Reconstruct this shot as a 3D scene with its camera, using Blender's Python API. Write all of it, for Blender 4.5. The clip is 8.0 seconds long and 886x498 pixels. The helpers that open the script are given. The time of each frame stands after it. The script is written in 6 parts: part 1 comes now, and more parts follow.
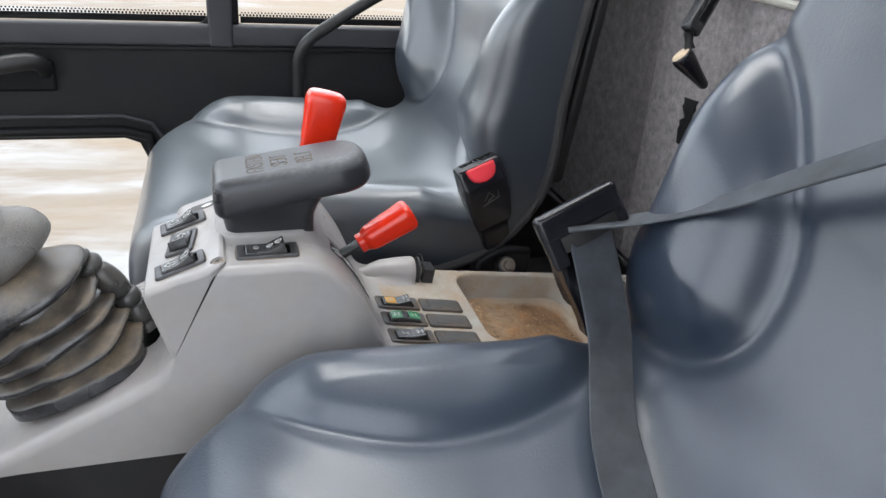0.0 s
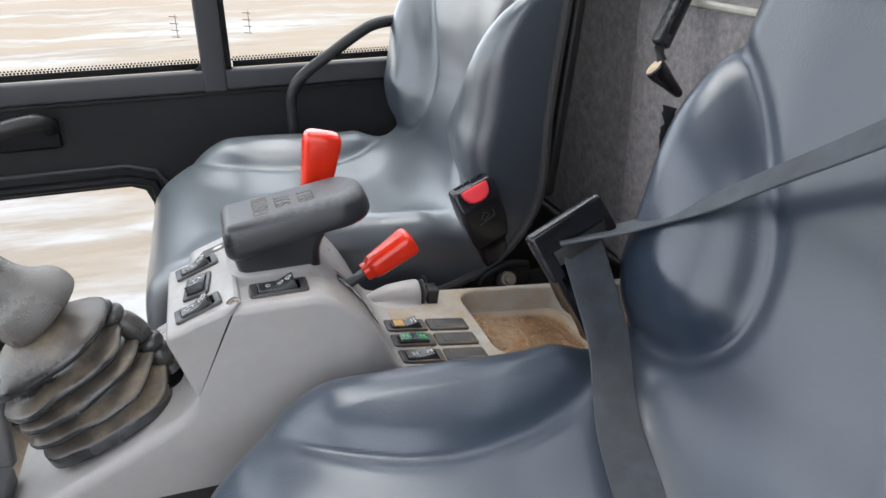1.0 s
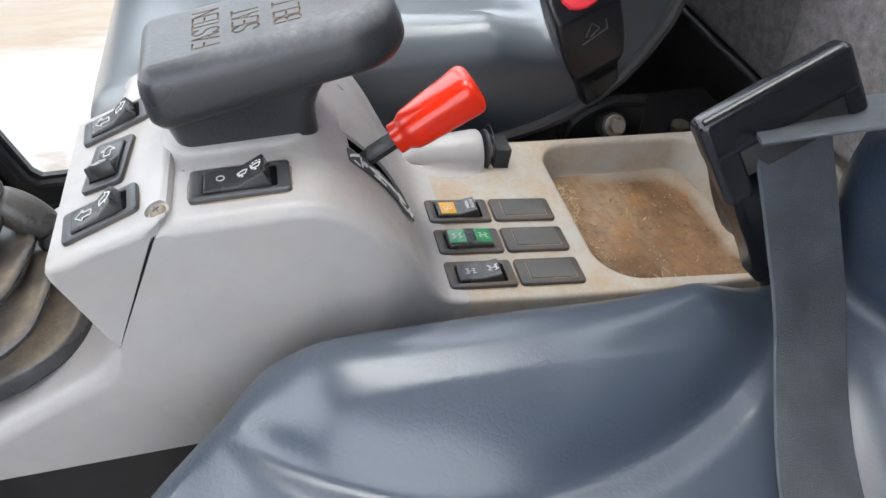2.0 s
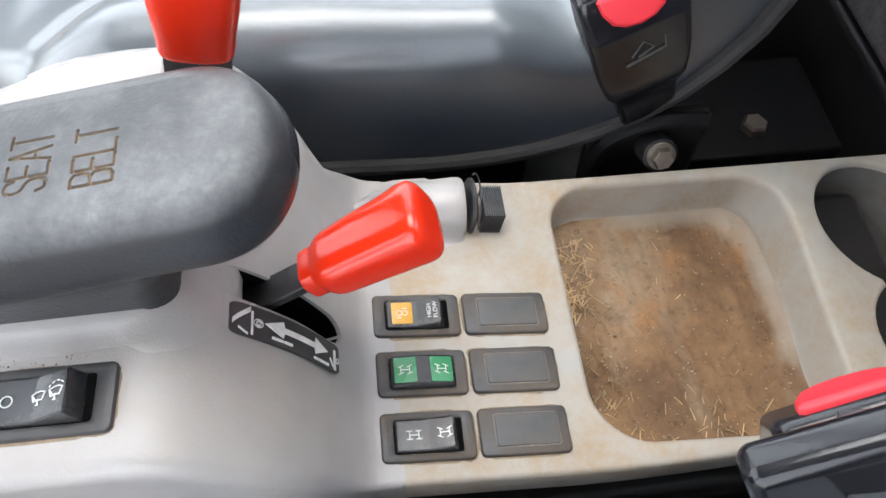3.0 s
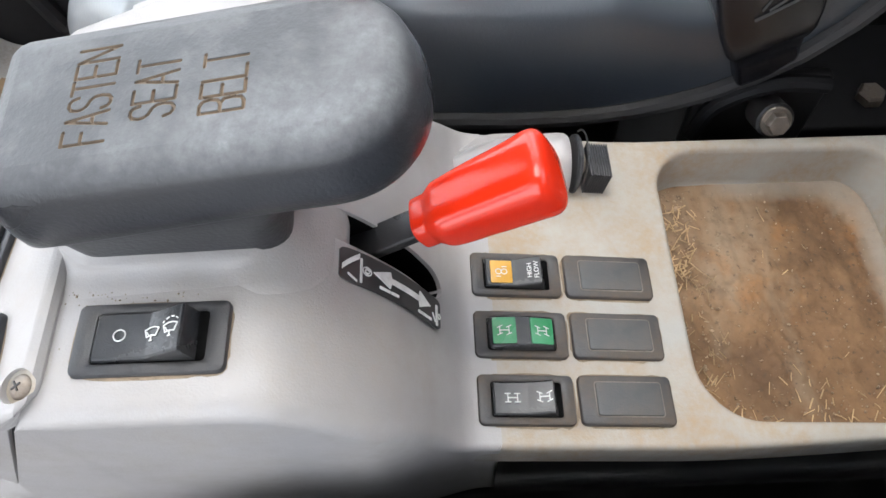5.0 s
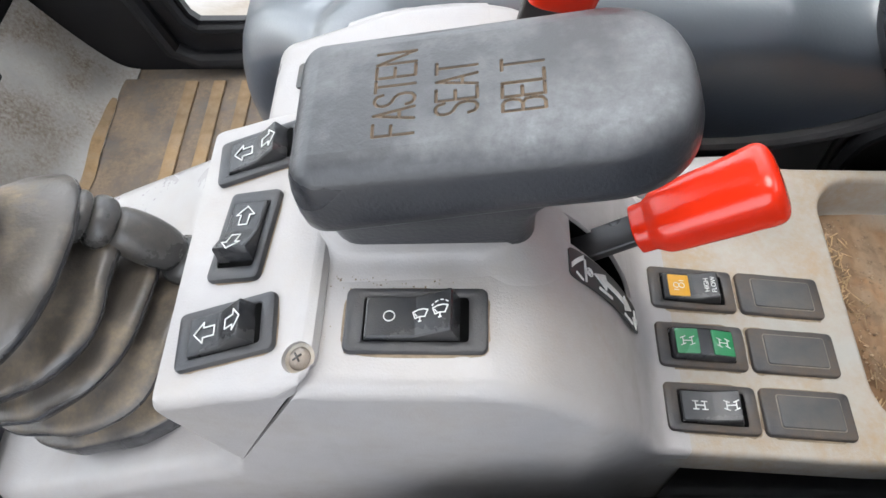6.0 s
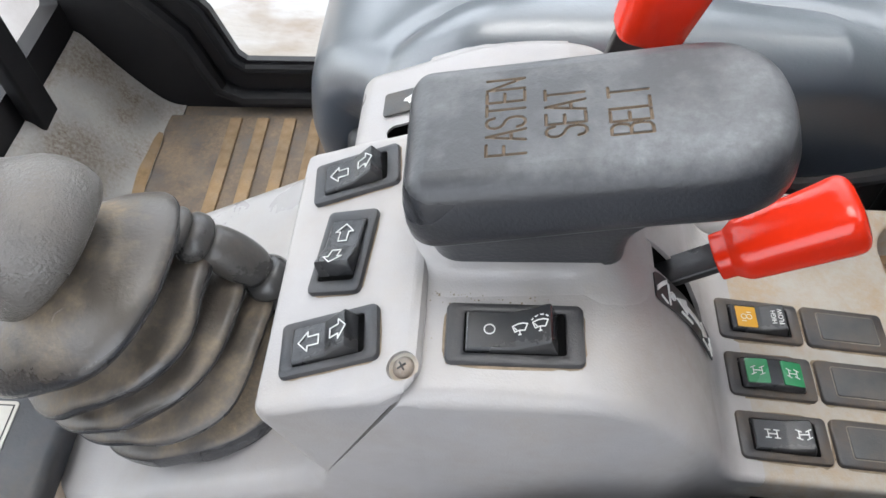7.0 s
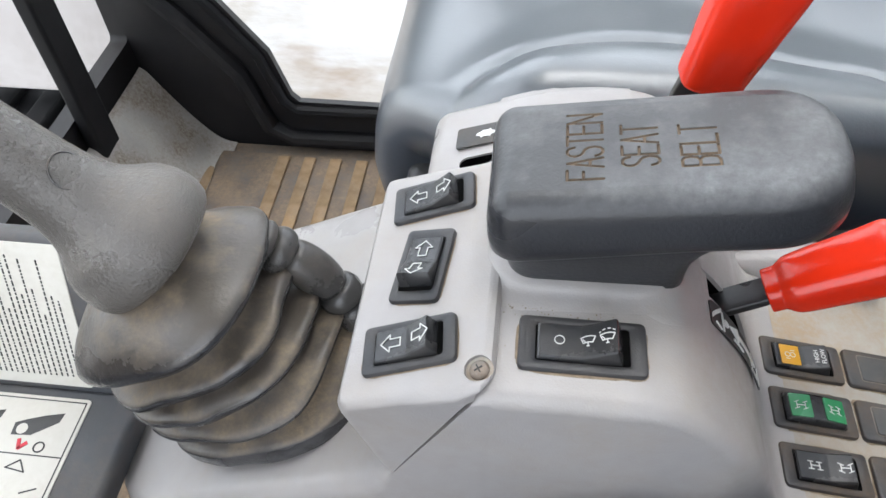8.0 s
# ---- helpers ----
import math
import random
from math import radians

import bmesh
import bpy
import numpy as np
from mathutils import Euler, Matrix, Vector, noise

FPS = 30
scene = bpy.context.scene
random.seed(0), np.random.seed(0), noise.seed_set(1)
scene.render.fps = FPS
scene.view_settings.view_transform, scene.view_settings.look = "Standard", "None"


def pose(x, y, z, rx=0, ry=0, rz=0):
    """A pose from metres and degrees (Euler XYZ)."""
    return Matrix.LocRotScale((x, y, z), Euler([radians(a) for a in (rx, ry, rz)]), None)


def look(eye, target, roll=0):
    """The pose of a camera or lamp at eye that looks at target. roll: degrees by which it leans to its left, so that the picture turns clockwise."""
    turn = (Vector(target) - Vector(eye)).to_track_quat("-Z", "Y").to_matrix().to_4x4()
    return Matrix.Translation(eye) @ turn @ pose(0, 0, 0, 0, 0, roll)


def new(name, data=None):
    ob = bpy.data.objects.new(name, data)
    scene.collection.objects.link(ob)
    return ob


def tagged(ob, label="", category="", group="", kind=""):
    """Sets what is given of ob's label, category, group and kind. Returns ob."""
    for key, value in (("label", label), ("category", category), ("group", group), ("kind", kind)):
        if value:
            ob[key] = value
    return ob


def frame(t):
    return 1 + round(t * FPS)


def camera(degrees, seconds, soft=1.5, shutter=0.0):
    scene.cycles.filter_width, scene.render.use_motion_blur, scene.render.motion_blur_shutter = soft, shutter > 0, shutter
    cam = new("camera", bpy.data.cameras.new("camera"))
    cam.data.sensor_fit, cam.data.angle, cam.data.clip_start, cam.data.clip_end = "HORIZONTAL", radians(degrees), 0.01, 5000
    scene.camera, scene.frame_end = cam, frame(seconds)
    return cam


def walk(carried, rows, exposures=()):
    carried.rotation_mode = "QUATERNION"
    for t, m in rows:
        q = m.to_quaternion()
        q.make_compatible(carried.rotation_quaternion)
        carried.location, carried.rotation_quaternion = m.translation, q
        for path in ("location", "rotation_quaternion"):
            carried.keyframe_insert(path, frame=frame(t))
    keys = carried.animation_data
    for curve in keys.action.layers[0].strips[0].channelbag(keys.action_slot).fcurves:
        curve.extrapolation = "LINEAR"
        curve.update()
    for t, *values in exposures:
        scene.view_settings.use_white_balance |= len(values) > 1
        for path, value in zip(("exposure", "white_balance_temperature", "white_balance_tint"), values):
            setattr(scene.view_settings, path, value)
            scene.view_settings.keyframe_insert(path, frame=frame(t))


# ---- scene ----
cam = camera(61.8, 8.0)
PATH = [
    (0, (-0.154, -0.732, 1.025), (0.395, 0.986, 0.16), 4.2),
    (0.5, (-0.153, -0.791, 1.047), (0.415, 0.966, 0.281), 1.2),
    (1, (-0.159, -0.765, 1.05), (0.38, 0.973, 0.22), -0.9),
    (1.2, (-0.163, -0.727, 1.035), (0.38, 0.964, 0.116), -1.4),
    (2.3, (-0.045, -0.341, 0.967), (0.193, 0.951, -0.541), 0.9),
    (2.5, (-0.031, -0.29, 0.968), (0.189, 0.918, -0.611), 2.3),
    (3, (0.019, -0.206, 0.982), (0.137, 0.839, -0.719), 0.3),
    (3.5, (0.042, -0.183, 0.962), (0.12, 0.757, -0.801), -0.5),
    (4, (0.029, -0.189, 0.963), (0.078, 0.733, -0.811), -1.4),
    (5.5, (-0.048, -0.21, 0.964), (-0.099, 0.815, -0.752), -3.5),
    (6, (-0.097, -0.225, 0.975), (-0.192, 0.844, -0.713), -4.2),
    (6.5, (-0.125, -0.236, 0.976), (-0.247, 0.883, -0.677), -4.4),
    (7, (-0.132, -0.244, 0.981), (-0.262, 0.926, -0.636), -3.7),
    (7.5, (-0.139, -0.255, 0.984), (-0.29, 0.968, -0.591), -3.0),
    (8, (-0.155, -0.278, 0.995), (-0.345, 1.0, -0.532), -2.3),
]
walk(cam, [(t, look(eye, target, roll)) for t, eye, target, roll in PATH], exposures=[(0, 2.02), (0.5, 2.04), (1.2, 1.96), (2.5, 2.63), (4, 2.62), (5.5, 2.49), (6.5, 2.34), (8, 2.18)])
import colorsys

# ---------------------------------------------------------------- world, sun, exposure
world = bpy.data.worlds.new("overcast_sky")
scene.world = world
world.use_nodes = True
wn, wl = world.node_tree.nodes, world.node_tree.links
sky = wn.new("ShaderNodeTexSky")
sky.sky_type, sky.sun_disc = "NISHITA", False
SUN_EL, SUN_ROT = 78.7, 323.1
sky.sun_elevation, sky.sun_rotation = radians(SUN_EL), radians(SUN_ROT)
haze = wn.new("ShaderNodeHueSaturation")
haze.inputs["Saturation"].default_value = 0.47
wl.new(sky.outputs[0], haze.inputs["Color"])
# an even cloud cover veils the blue sky
cloud = wn.new("ShaderNodeMix")
cloud.data_type = "RGBA"
cloud.inputs[0].default_value = 0.55
cloud.inputs[7].default_value = (5.6, 5.8, 6.1, 1)
wl.new(haze.outputs[0], cloud.inputs[6])
wl.new(cloud.outputs[2], wn["Background"].inputs[0])
wn["Background"].inputs[1].default_value = 0.15
sun = new("sun", bpy.data.lights.new("sun", "SUN"))
sun.data.energy, sun.data.angle, sun.data.color = 0.35, radians(45), (1.0, 0.97, 0.93)
sun.matrix_world = look((-0.6, 0.8, 5.0), (0, 0, 0))

# ---------------------------------------------------------------- materials


def material(name, base, rough=0.5, vary=0.12, scale=40.0, bump=0.0, bump_scale=400.0, metal=0.0, dust=0.0,
             dust_color=(0.30, 0.21, 0.13), dust_scale=9.0, coat=0.0, rough_vary=0.1, spec=0.5, wear=0.0, faces_up=False, dust_lo=0.42, coat_rough=0.12, bump_dist=0.0006, crease=0.0):
    """A surface with a fine grain, broad stains, dust and relief, all at real size."""
    m = bpy.data.materials.new(name)
    m.use_nodes = True
    n, l = m.node_tree.nodes, m.node_tree.links
    b = n["Principled BSDF"]
    co = n.new("ShaderNodeTexCoord")

    def noise_tex(s, detail=4.0, rough_n=0.6):
        t = n.new("ShaderNodeTexNoise")
        t.inputs["Scale"].default_value, t.inputs["Detail"].default_value = s, detail
        t.inputs["Roughness"].default_value = rough_n
        l.new(co.outputs["Object"], t.inputs["Vector"])
        return t

    def ramp(src, lo, hi, a=0.0, z=1.0):
        r = n.new("ShaderNodeMapRange")
        for i, v in zip(("From Min", "From Max", "To Min", "To Max"), (lo, hi, a, z)):
            r.inputs[i].default_value = v
        l.new(src, r.inputs["Value"])
        return r.outputs[0]

    def mix(fac, a, c):
        x = n.new("ShaderNodeMix")
        x.data_type = "RGBA"
        l.new(fac, x.inputs[0])
        for sock, v in ((x.inputs[6], a), (x.inputs[7], c)):
            if isinstance(v, tuple):
                sock.default_value = (*v, 1)
            else:
                l.new(v, sock)
        return x.outputs[2]

    fine, broad = noise_tex(scale), noise_tex(scale * 0.12, 3.0)
    dark = tuple(c * (1 - vary) for c in base)
    light = tuple(min(1.0, c * (1 + vary)) for c in base)
    col = mix(ramp(broad.outputs[0], 0.3, 0.7), dark, light)
    g = n.new("ShaderNodeMix")
    g.data_type, g.blend_type = "RGBA", "OVERLAY"
    g.inputs[0].default_value = min(1.0, vary * 1.5)
    l.new(col, g.inputs[6])
    l.new(fine.outputs[0], g.inputs[7])
    col = g.outputs[2]
    rough_src = ramp(broad.outputs[0], 0.3, 0.7, max(0.02, rough - rough_vary), min(1.0, rough + rough_vary))
    if wear:
        w = noise_tex(scale * 3, 6.0, 0.75)
        col = mix(ramp(w.outputs[0], 0.62, 0.72, 0.0, wear), col, tuple(min(1, c * 1.9 + 0.03) for c in base))
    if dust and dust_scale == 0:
        # an even lighter tone on what faces up: overhead light put into the colour
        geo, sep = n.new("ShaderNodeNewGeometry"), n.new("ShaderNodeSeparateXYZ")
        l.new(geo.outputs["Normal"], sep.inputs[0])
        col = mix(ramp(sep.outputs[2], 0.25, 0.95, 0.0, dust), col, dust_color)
    elif dust:
        d1, d2 = noise_tex(dust_scale, 6.0, 0.65), noise_tex(dust_scale * 14, 5.0, 0.7)
        mu = n.new("ShaderNodeMath")
        mu.operation = "MULTIPLY"
        l.new(ramp(d1.outputs[0], dust_lo, dust_lo + 0.3), mu.inputs[0])
        l.new(ramp(d2.outputs[0], 0.3, 0.7, 0.35, 1.0), mu.inputs[1])
        fac = ramp(mu.outputs[0], 0.0, 1.0, 0.0, dust)
        if faces_up:
            geo, sep, up = n.new("ShaderNodeNewGeometry"), n.new("ShaderNodeSeparateXYZ"), n.new("ShaderNodeMath")
            up.operation = "MULTIPLY"
            l.new(geo.outputs["Normal"], sep.inputs[0])
            l.new(ramp(sep.outputs[2], 0.3, 0.92), up.inputs[0])
            l.new(ramp(mu.outputs[0], 0.0, 0.7, dust * 0.18, dust), up.inputs[1])
            fac = up.outputs[0]
        col = mix(fac, col, dust_color)
        add = n.new("ShaderNodeMath")
        add.operation = "ADD"
        add.use_clamp = True
        l.new(rough_src, add.inputs[0])
        l.new(fac, add.inputs[1])
        rough_src = add.outputs[0]
    l.new(col, b.inputs["Base Color"])
    l.new(rough_src, b.inputs["Roughness"])
    b.inputs["Metallic"].default_value = metal
    b.inputs["Coat Weight"].default_value = coat
    b.inputs["Coat Roughness"].default_value = coat_rough
    b.inputs["Specular IOR Level"].default_value = spec
    if bump:
        bt = noise_tex(bump_scale, 3.0)
        bp = n.new("ShaderNodeBump")
        bp.inputs["Strength"].default_value, bp.inputs["Distance"].default_value = bump, bump_dist
        l.new(bt.outputs[0], bp.inputs["Height"])
        l.new(bp.outputs[0], b.inputs["Normal"])
    if crease:
        # short soft folds in patches, as in old vinyl
        vor = n.new("ShaderNodeTexVoronoi")
        vor.feature = "DISTANCE_TO_EDGE"
        vor.inputs["Scale"].default_value = 190
        warp, sc = noise_tex(30, 3.0), n.new("ShaderNodeVectorMath")
        sc.operation = "MULTIPLY_ADD"
        l.new(warp.outputs[1], sc.inputs[0])
        sc.inputs[1].default_value = (0.02, 0.02, 0.02)
        l.new(co.outputs["Object"], sc.inputs[2])
        l.new(sc.outputs[0], vor.inputs["Vector"])
        mask = noise_tex(9, 3.0)
        mu2 = n.new("ShaderNodeMath")
        mu2.operation = "MULTIPLY"
        l.new(ramp(vor.outputs[0], 0.0, 0.16, 1.0, 0.0), mu2.inputs[0])
        l.new(ramp(mask.outputs[0], 0.50, 0.68), mu2.inputs[1])
        b2 = n.new("ShaderNodeBump")
        b2.invert = True
        b2.inputs["Strength"].default_value, b2.inputs["Distance"].default_value = crease, 0.0012
        l.new(mu2.outputs[0], b2.inputs["Height"])
        l.new(bp.outputs[0], b2.inputs["Normal"])
        l.new(b2.outputs[0], b.inputs["Normal"])
    return m


CONSOLE = material("console_plastic", (0.306, 0.291, 0.284), 0.34, 0.06, 60, 0.3, 900, dust=0.38, dust_color=(0.34, 0.275, 0.19), dust_scale=16, spec=0.6)
TRAY = material("tray_plastic", (0.328, 0.315, 0.288), 0.45, 0.06, 60, 0.25, 700, dust=0.9, dust_color=(0.33, 0.225, 0.13), dust_scale=17, dust_lo=0.372)


def stained_earth():
    """Dry earth wiped about in a plastic tray: brown, with pale silt, rust stains, dark debris, thin along the walls."""
    m = bpy.data.materials.new("tray_dirt")
    m.use_nodes = True
    n, l = m.node_tree.nodes, m.node_tree.links
    b, co = n["Principled BSDF"], n.new("ShaderNodeTexCoord")

    def speckle(scale, detail, shift=0.0, stretch=(1, 1, 1), turn=0.0):
        mp, t = n.new("ShaderNodeMapping"), n.new("ShaderNodeTexNoise")
        mp.inputs["Location"].default_value, mp.inputs["Scale"].default_value = (shift, shift * 0.7, 0), stretch
        mp.inputs["Rotation"].default_value = (0, 0, radians(turn))
        t.inputs["Scale"].default_value, t.inputs["Detail"].default_value, t.inputs["Roughness"].default_value = scale, detail, 0.62
        l.new(co.outputs["Object"], mp.inputs[0])
        l.new(mp.outputs[0], t.inputs["Vector"])
        return t.outputs[0]

    def layer(prev, color, src, lo, hi, most):
        r, x = n.new("ShaderNodeMapRange"), n.new("ShaderNodeMix")
        l.new(src, r.inputs["Value"])
        r.inputs["From Min"].default_value, r.inputs["From Max"].default_value, r.inputs["To Max"].default_value = lo, hi, most
        x.data_type = "RGBA"
        l.new(r.outputs[0], x.inputs[0])
        x.inputs[7].default_value = (*color, 1)
        if isinstance(prev, tuple):
            x.inputs[6].default_value = (*prev, 1)
        else:
            l.new(prev, x.inputs[6])
        return x.outputs[2]

    col = layer((0.092, 0.048, 0.021), (0.222, 0.125, 0.059), speckle(16, 7.0), 0.34, 0.62, 1.0)
    col = layer(col, (0.27, 0.205, 0.140), speckle(11, 6.0, 3.1, (1, 0.45, 1), 25), 0.53, 0.66, 0.7)
    col = layer(col, (0.36, 0.155, 0.042), speckle(13, 6.0, 7.7), 0.54, 0.70, 0.8)
    col = layer(col, (0.085, 0.052, 0.030), speckle(75, 8.0, 1.3), 0.52, 0.72, 0.45)
    col = layer(col, (0.055, 0.038, 0.026), speckle(230, 5.0, 2.3), 0.59, 0.68, 0.6)
    col = layer(col, (0.36, 0.29, 0.21), speckle(330, 4.0, 5.3), 0.66, 0.72, 0.6)
    # thin places: towards the walls the plastic shows through
    at, mad = n.new("ShaderNodeAttribute"), n.new("ShaderNodeMath")
    at.attribute_name = "thin"
    mad.operation = "MULTIPLY_ADD"
    l.new(speckle(38, 6.0, 9.1), mad.inputs[0])
    mad.inputs[1].default_value = 0.55
    l.new(at.outputs["Fac"], mad.inputs[2])
    col = layer(col, (0.30, 0.262, 0.215), mad.outputs[0], 0.78, 1.40, 0.9)
    l.new(col, b.inputs["Base Color"])
    b.inputs["Roughness"].default_value = 0.8
    bp = n.new("ShaderNodeBump")
    bp.inputs["Strength"].default_value, bp.inputs["Distance"].default_value = 0.8, 0.0007
    l.new(speckle(210, 5.0, 4.4), bp.inputs["Height"])
    l.new(bp.outputs[0], b.inputs["Normal"])
    return m


DIRT = stained_earth()
CRUMB = material("soil_crumb", (0.30, 0.215, 0.14), 0.9, 0.4, 300, 0.5, 600, dust=0.6, dust_color=(0.40, 0.31, 0.22), dust_scale=60)
GRIME = material("settled_grime", (0.20, 0.152, 0.105), 0.95, 0.35, 200, 0.6, 500)
# for both vinyls the dust values only lighten upward faces, as top light would
VINYL = material("seat_vinyl", (0.017, 0.026, 0.043), 0.36, 0.0, 30, 0.30, 420, rough_vary=0.0, spec=0.45, coat=0.9, coat_rough=0.24, crease=0.16, dust=0.19, dust_color=(0.170, 0.199, 0.234), dust_scale=0, faces_up=True)
# the far seat's copy has more of this painted top light
BRIGHT_TOP_VINYL = material("bright_top_seat_vinyl", (0.026, 0.032, 0.042), 0.36, 0.0, 30, 0.28, 420, rough_vary=0.0, spec=0.8, coat=0.9, coat_rough=0.26, crease=0.08, dust=0.46, dust_color=(0.188, 0.210, 0.222), dust_scale=0, faces_up=True)
PIPING = material("seat_piping", (0.018, 0.018, 0.020), 0.7, 0.2, 60, 0.6, 400, dust=0.25, dust_color=(0.12, 0.105, 0.09), dust_scale=30)
# the pad's lighter top is overhead sheen put into its colour
PAD = material("armrest_rubber", (0.020, 0.021, 0.024), 0.28, 0.08, 45, 0.4, 520, dust=0.74, dust_color=(0.235, 0.24, 0.245), dust_scale=16, spec=0.5, faces_up=True)
LETTER = material("letter_dust", (0.135, 0.098, 0.066), 0.85, 0.25, 300, 0.4, 900)
RUBBER = material("boot_rubber", (0.027, 0.027, 0.029), 0.22, 0.35, 60, 0.6, 300, spec=0.7, dust=1.0, dust_color=(0.285, 0.218, 0.145), dust_scale=26, faces_up=True, dust_lo=0.46)
SLEEVE = material("sleeve_rubber", (0.050, 0.049, 0.048), 0.26, 0.12, 60, 0.4, 500, dust=0.3, dust_color=(0.24, 0.19, 0.14), dust_scale=24)
GRIP = material("grip_rubber", (0.100, 0.092, 0.083), 0.26, 0.12, 60, 0.9, 520, spec=0.75, dust=0.30, dust_color=(0.27, 0.215, 0.155), dust_scale=22, faces_up=True, bump_dist=0.0011)
BLACK = material("black_plastic", (0.009, 0.009, 0.010), 0.42, 0.15, 60, 0.3, 900, dust=0.10, dust_color=(0.2, 0.16, 0.12))
BEZEL = material("switch_bezel", (0.024, 0.025, 0.028), 0.36, 0.15, 120, 0.3, 1200, dust=0.16, dust_color=(0.19, 0.15, 0.115), dust_scale=40)
DECK_BEZEL = material("dusty_switch_bezel", (0.026, 0.026, 0.028), 0.38, 0.15, 120, 0.3, 1200, dust=0.75, dust_color=(0.135, 0.100, 0.070), dust_scale=32, dust_lo=0.36)
ROCKER = material("switch_rocker", (0.018, 0.019, 0.021), 0.24, 0.12, 120, 0.2, 1500, dust=0.12, dust_color=(0.2, 0.16, 0.12), dust_scale=40)
BLANK = material("switch_blank", (0.046, 0.047, 0.048), 0.5, 0.15, 120, 0.3, 1200, dust=0.55, dust_color=(0.15, 0.125, 0.10), dust_scale=50, dust_lo=0.38)
WHITE = material("white_print", (0.62, 0.62, 0.60), 0.5, 0.25, 300, dust=0.3, dust_color=(0.35, 0.32, 0.28), dust_scale=120)
AMBER = material("amber_print", (0.52, 0.265, 0.02), 0.35, 0.08, 200)
GREEN = material("green_print", (0.032, 0.21, 0.085), 0.3, 0.1, 200)
RED = material("red_vinyl_grip", (0.61, 0.024, 0.006), 0.21, 0.10, 40, 0.15, 500, coat=0.1)
BUTTON = material("red_button", (0.58, 0.022, 0.035), 0.5, 0.08, 80)
STEEL = material("worn_steel", (0.24, 0.21, 0.18), 0.45, 0.2, 150, 0.3, 500, metal=0.85, dust=0.4, dust_color=(0.25, 0.14, 0.07), dust_scale=60)
LEVER = material("lever_steel", (0.02, 0.02, 0.021), 0.35, 0.2, 90, 0.2, 400, dust=0.2)
PANEL = material("door_panel", (0.0065, 0.0065, 0.008), 0.55, 0.15, 20, 0.3, 500, spec=0.35, dust=0.08, dust_color=(0.16, 0.13, 0.1), dust_scale=5)
RIM = material("pale_rim_plastic", (0.34, 0.33, 0.29), 0.55, 0.2, 60, 0.3, 500, dust=0.4, dust_color=(0.25, 0.2, 0.15), dust_scale=30)
FRAME = material("window_frame", (0.03, 0.03, 0.034), 0.5, 0.12, 30, 0.3, 500)
SEAL = material("rubber_seal", (0.005, 0.005, 0.006), 0.6, 0.1, 60, spec=0.25)
# near-black that stands in for shade inside slots, holes and gaps
VOID = material("recess_shade_black", (0.003, 0.003, 0.003), 0.9, 0.1, 60, spec=0.05)
GLOSS = material("glossy_black_plastic", (0.007, 0.007, 0.009), 0.20, 0.1, 60, 0.1, 500)
CARPET = material("rear_carpet", (0.200, 0.186, 0.190), 0.95, 0.30, 700, 1.0, 600, dust=0.5, dust_color=(0.33, 0.29, 0.26), dust_scale=160, spec=0.15, wear=0.3)
FLOOR = material("floor_rubber", (0.090, 0.083, 0.079), 0.6, 0.35, 40, 0.6, 300, dust=1.0, dust_color=(0.25, 0.18, 0.118), dust_scale=14, dust_lo=0.30)
RIDGE = material("mat_ridge", (0.255, 0.165, 0.083), 0.8, 0.45, 60, 0.5, 300, dust=0.95, dust_color=(0.20, 0.165, 0.13), dust_scale=30, dust_lo=0.38)
WEBBING = material("belt_webbing", (0.042, 0.047, 0.056), 0.55, 0.45, 45, 0.9, 1300, spec=0.45, dust=0.25, dust_color=(0.13, 0.135, 0.125), dust_scale=30)


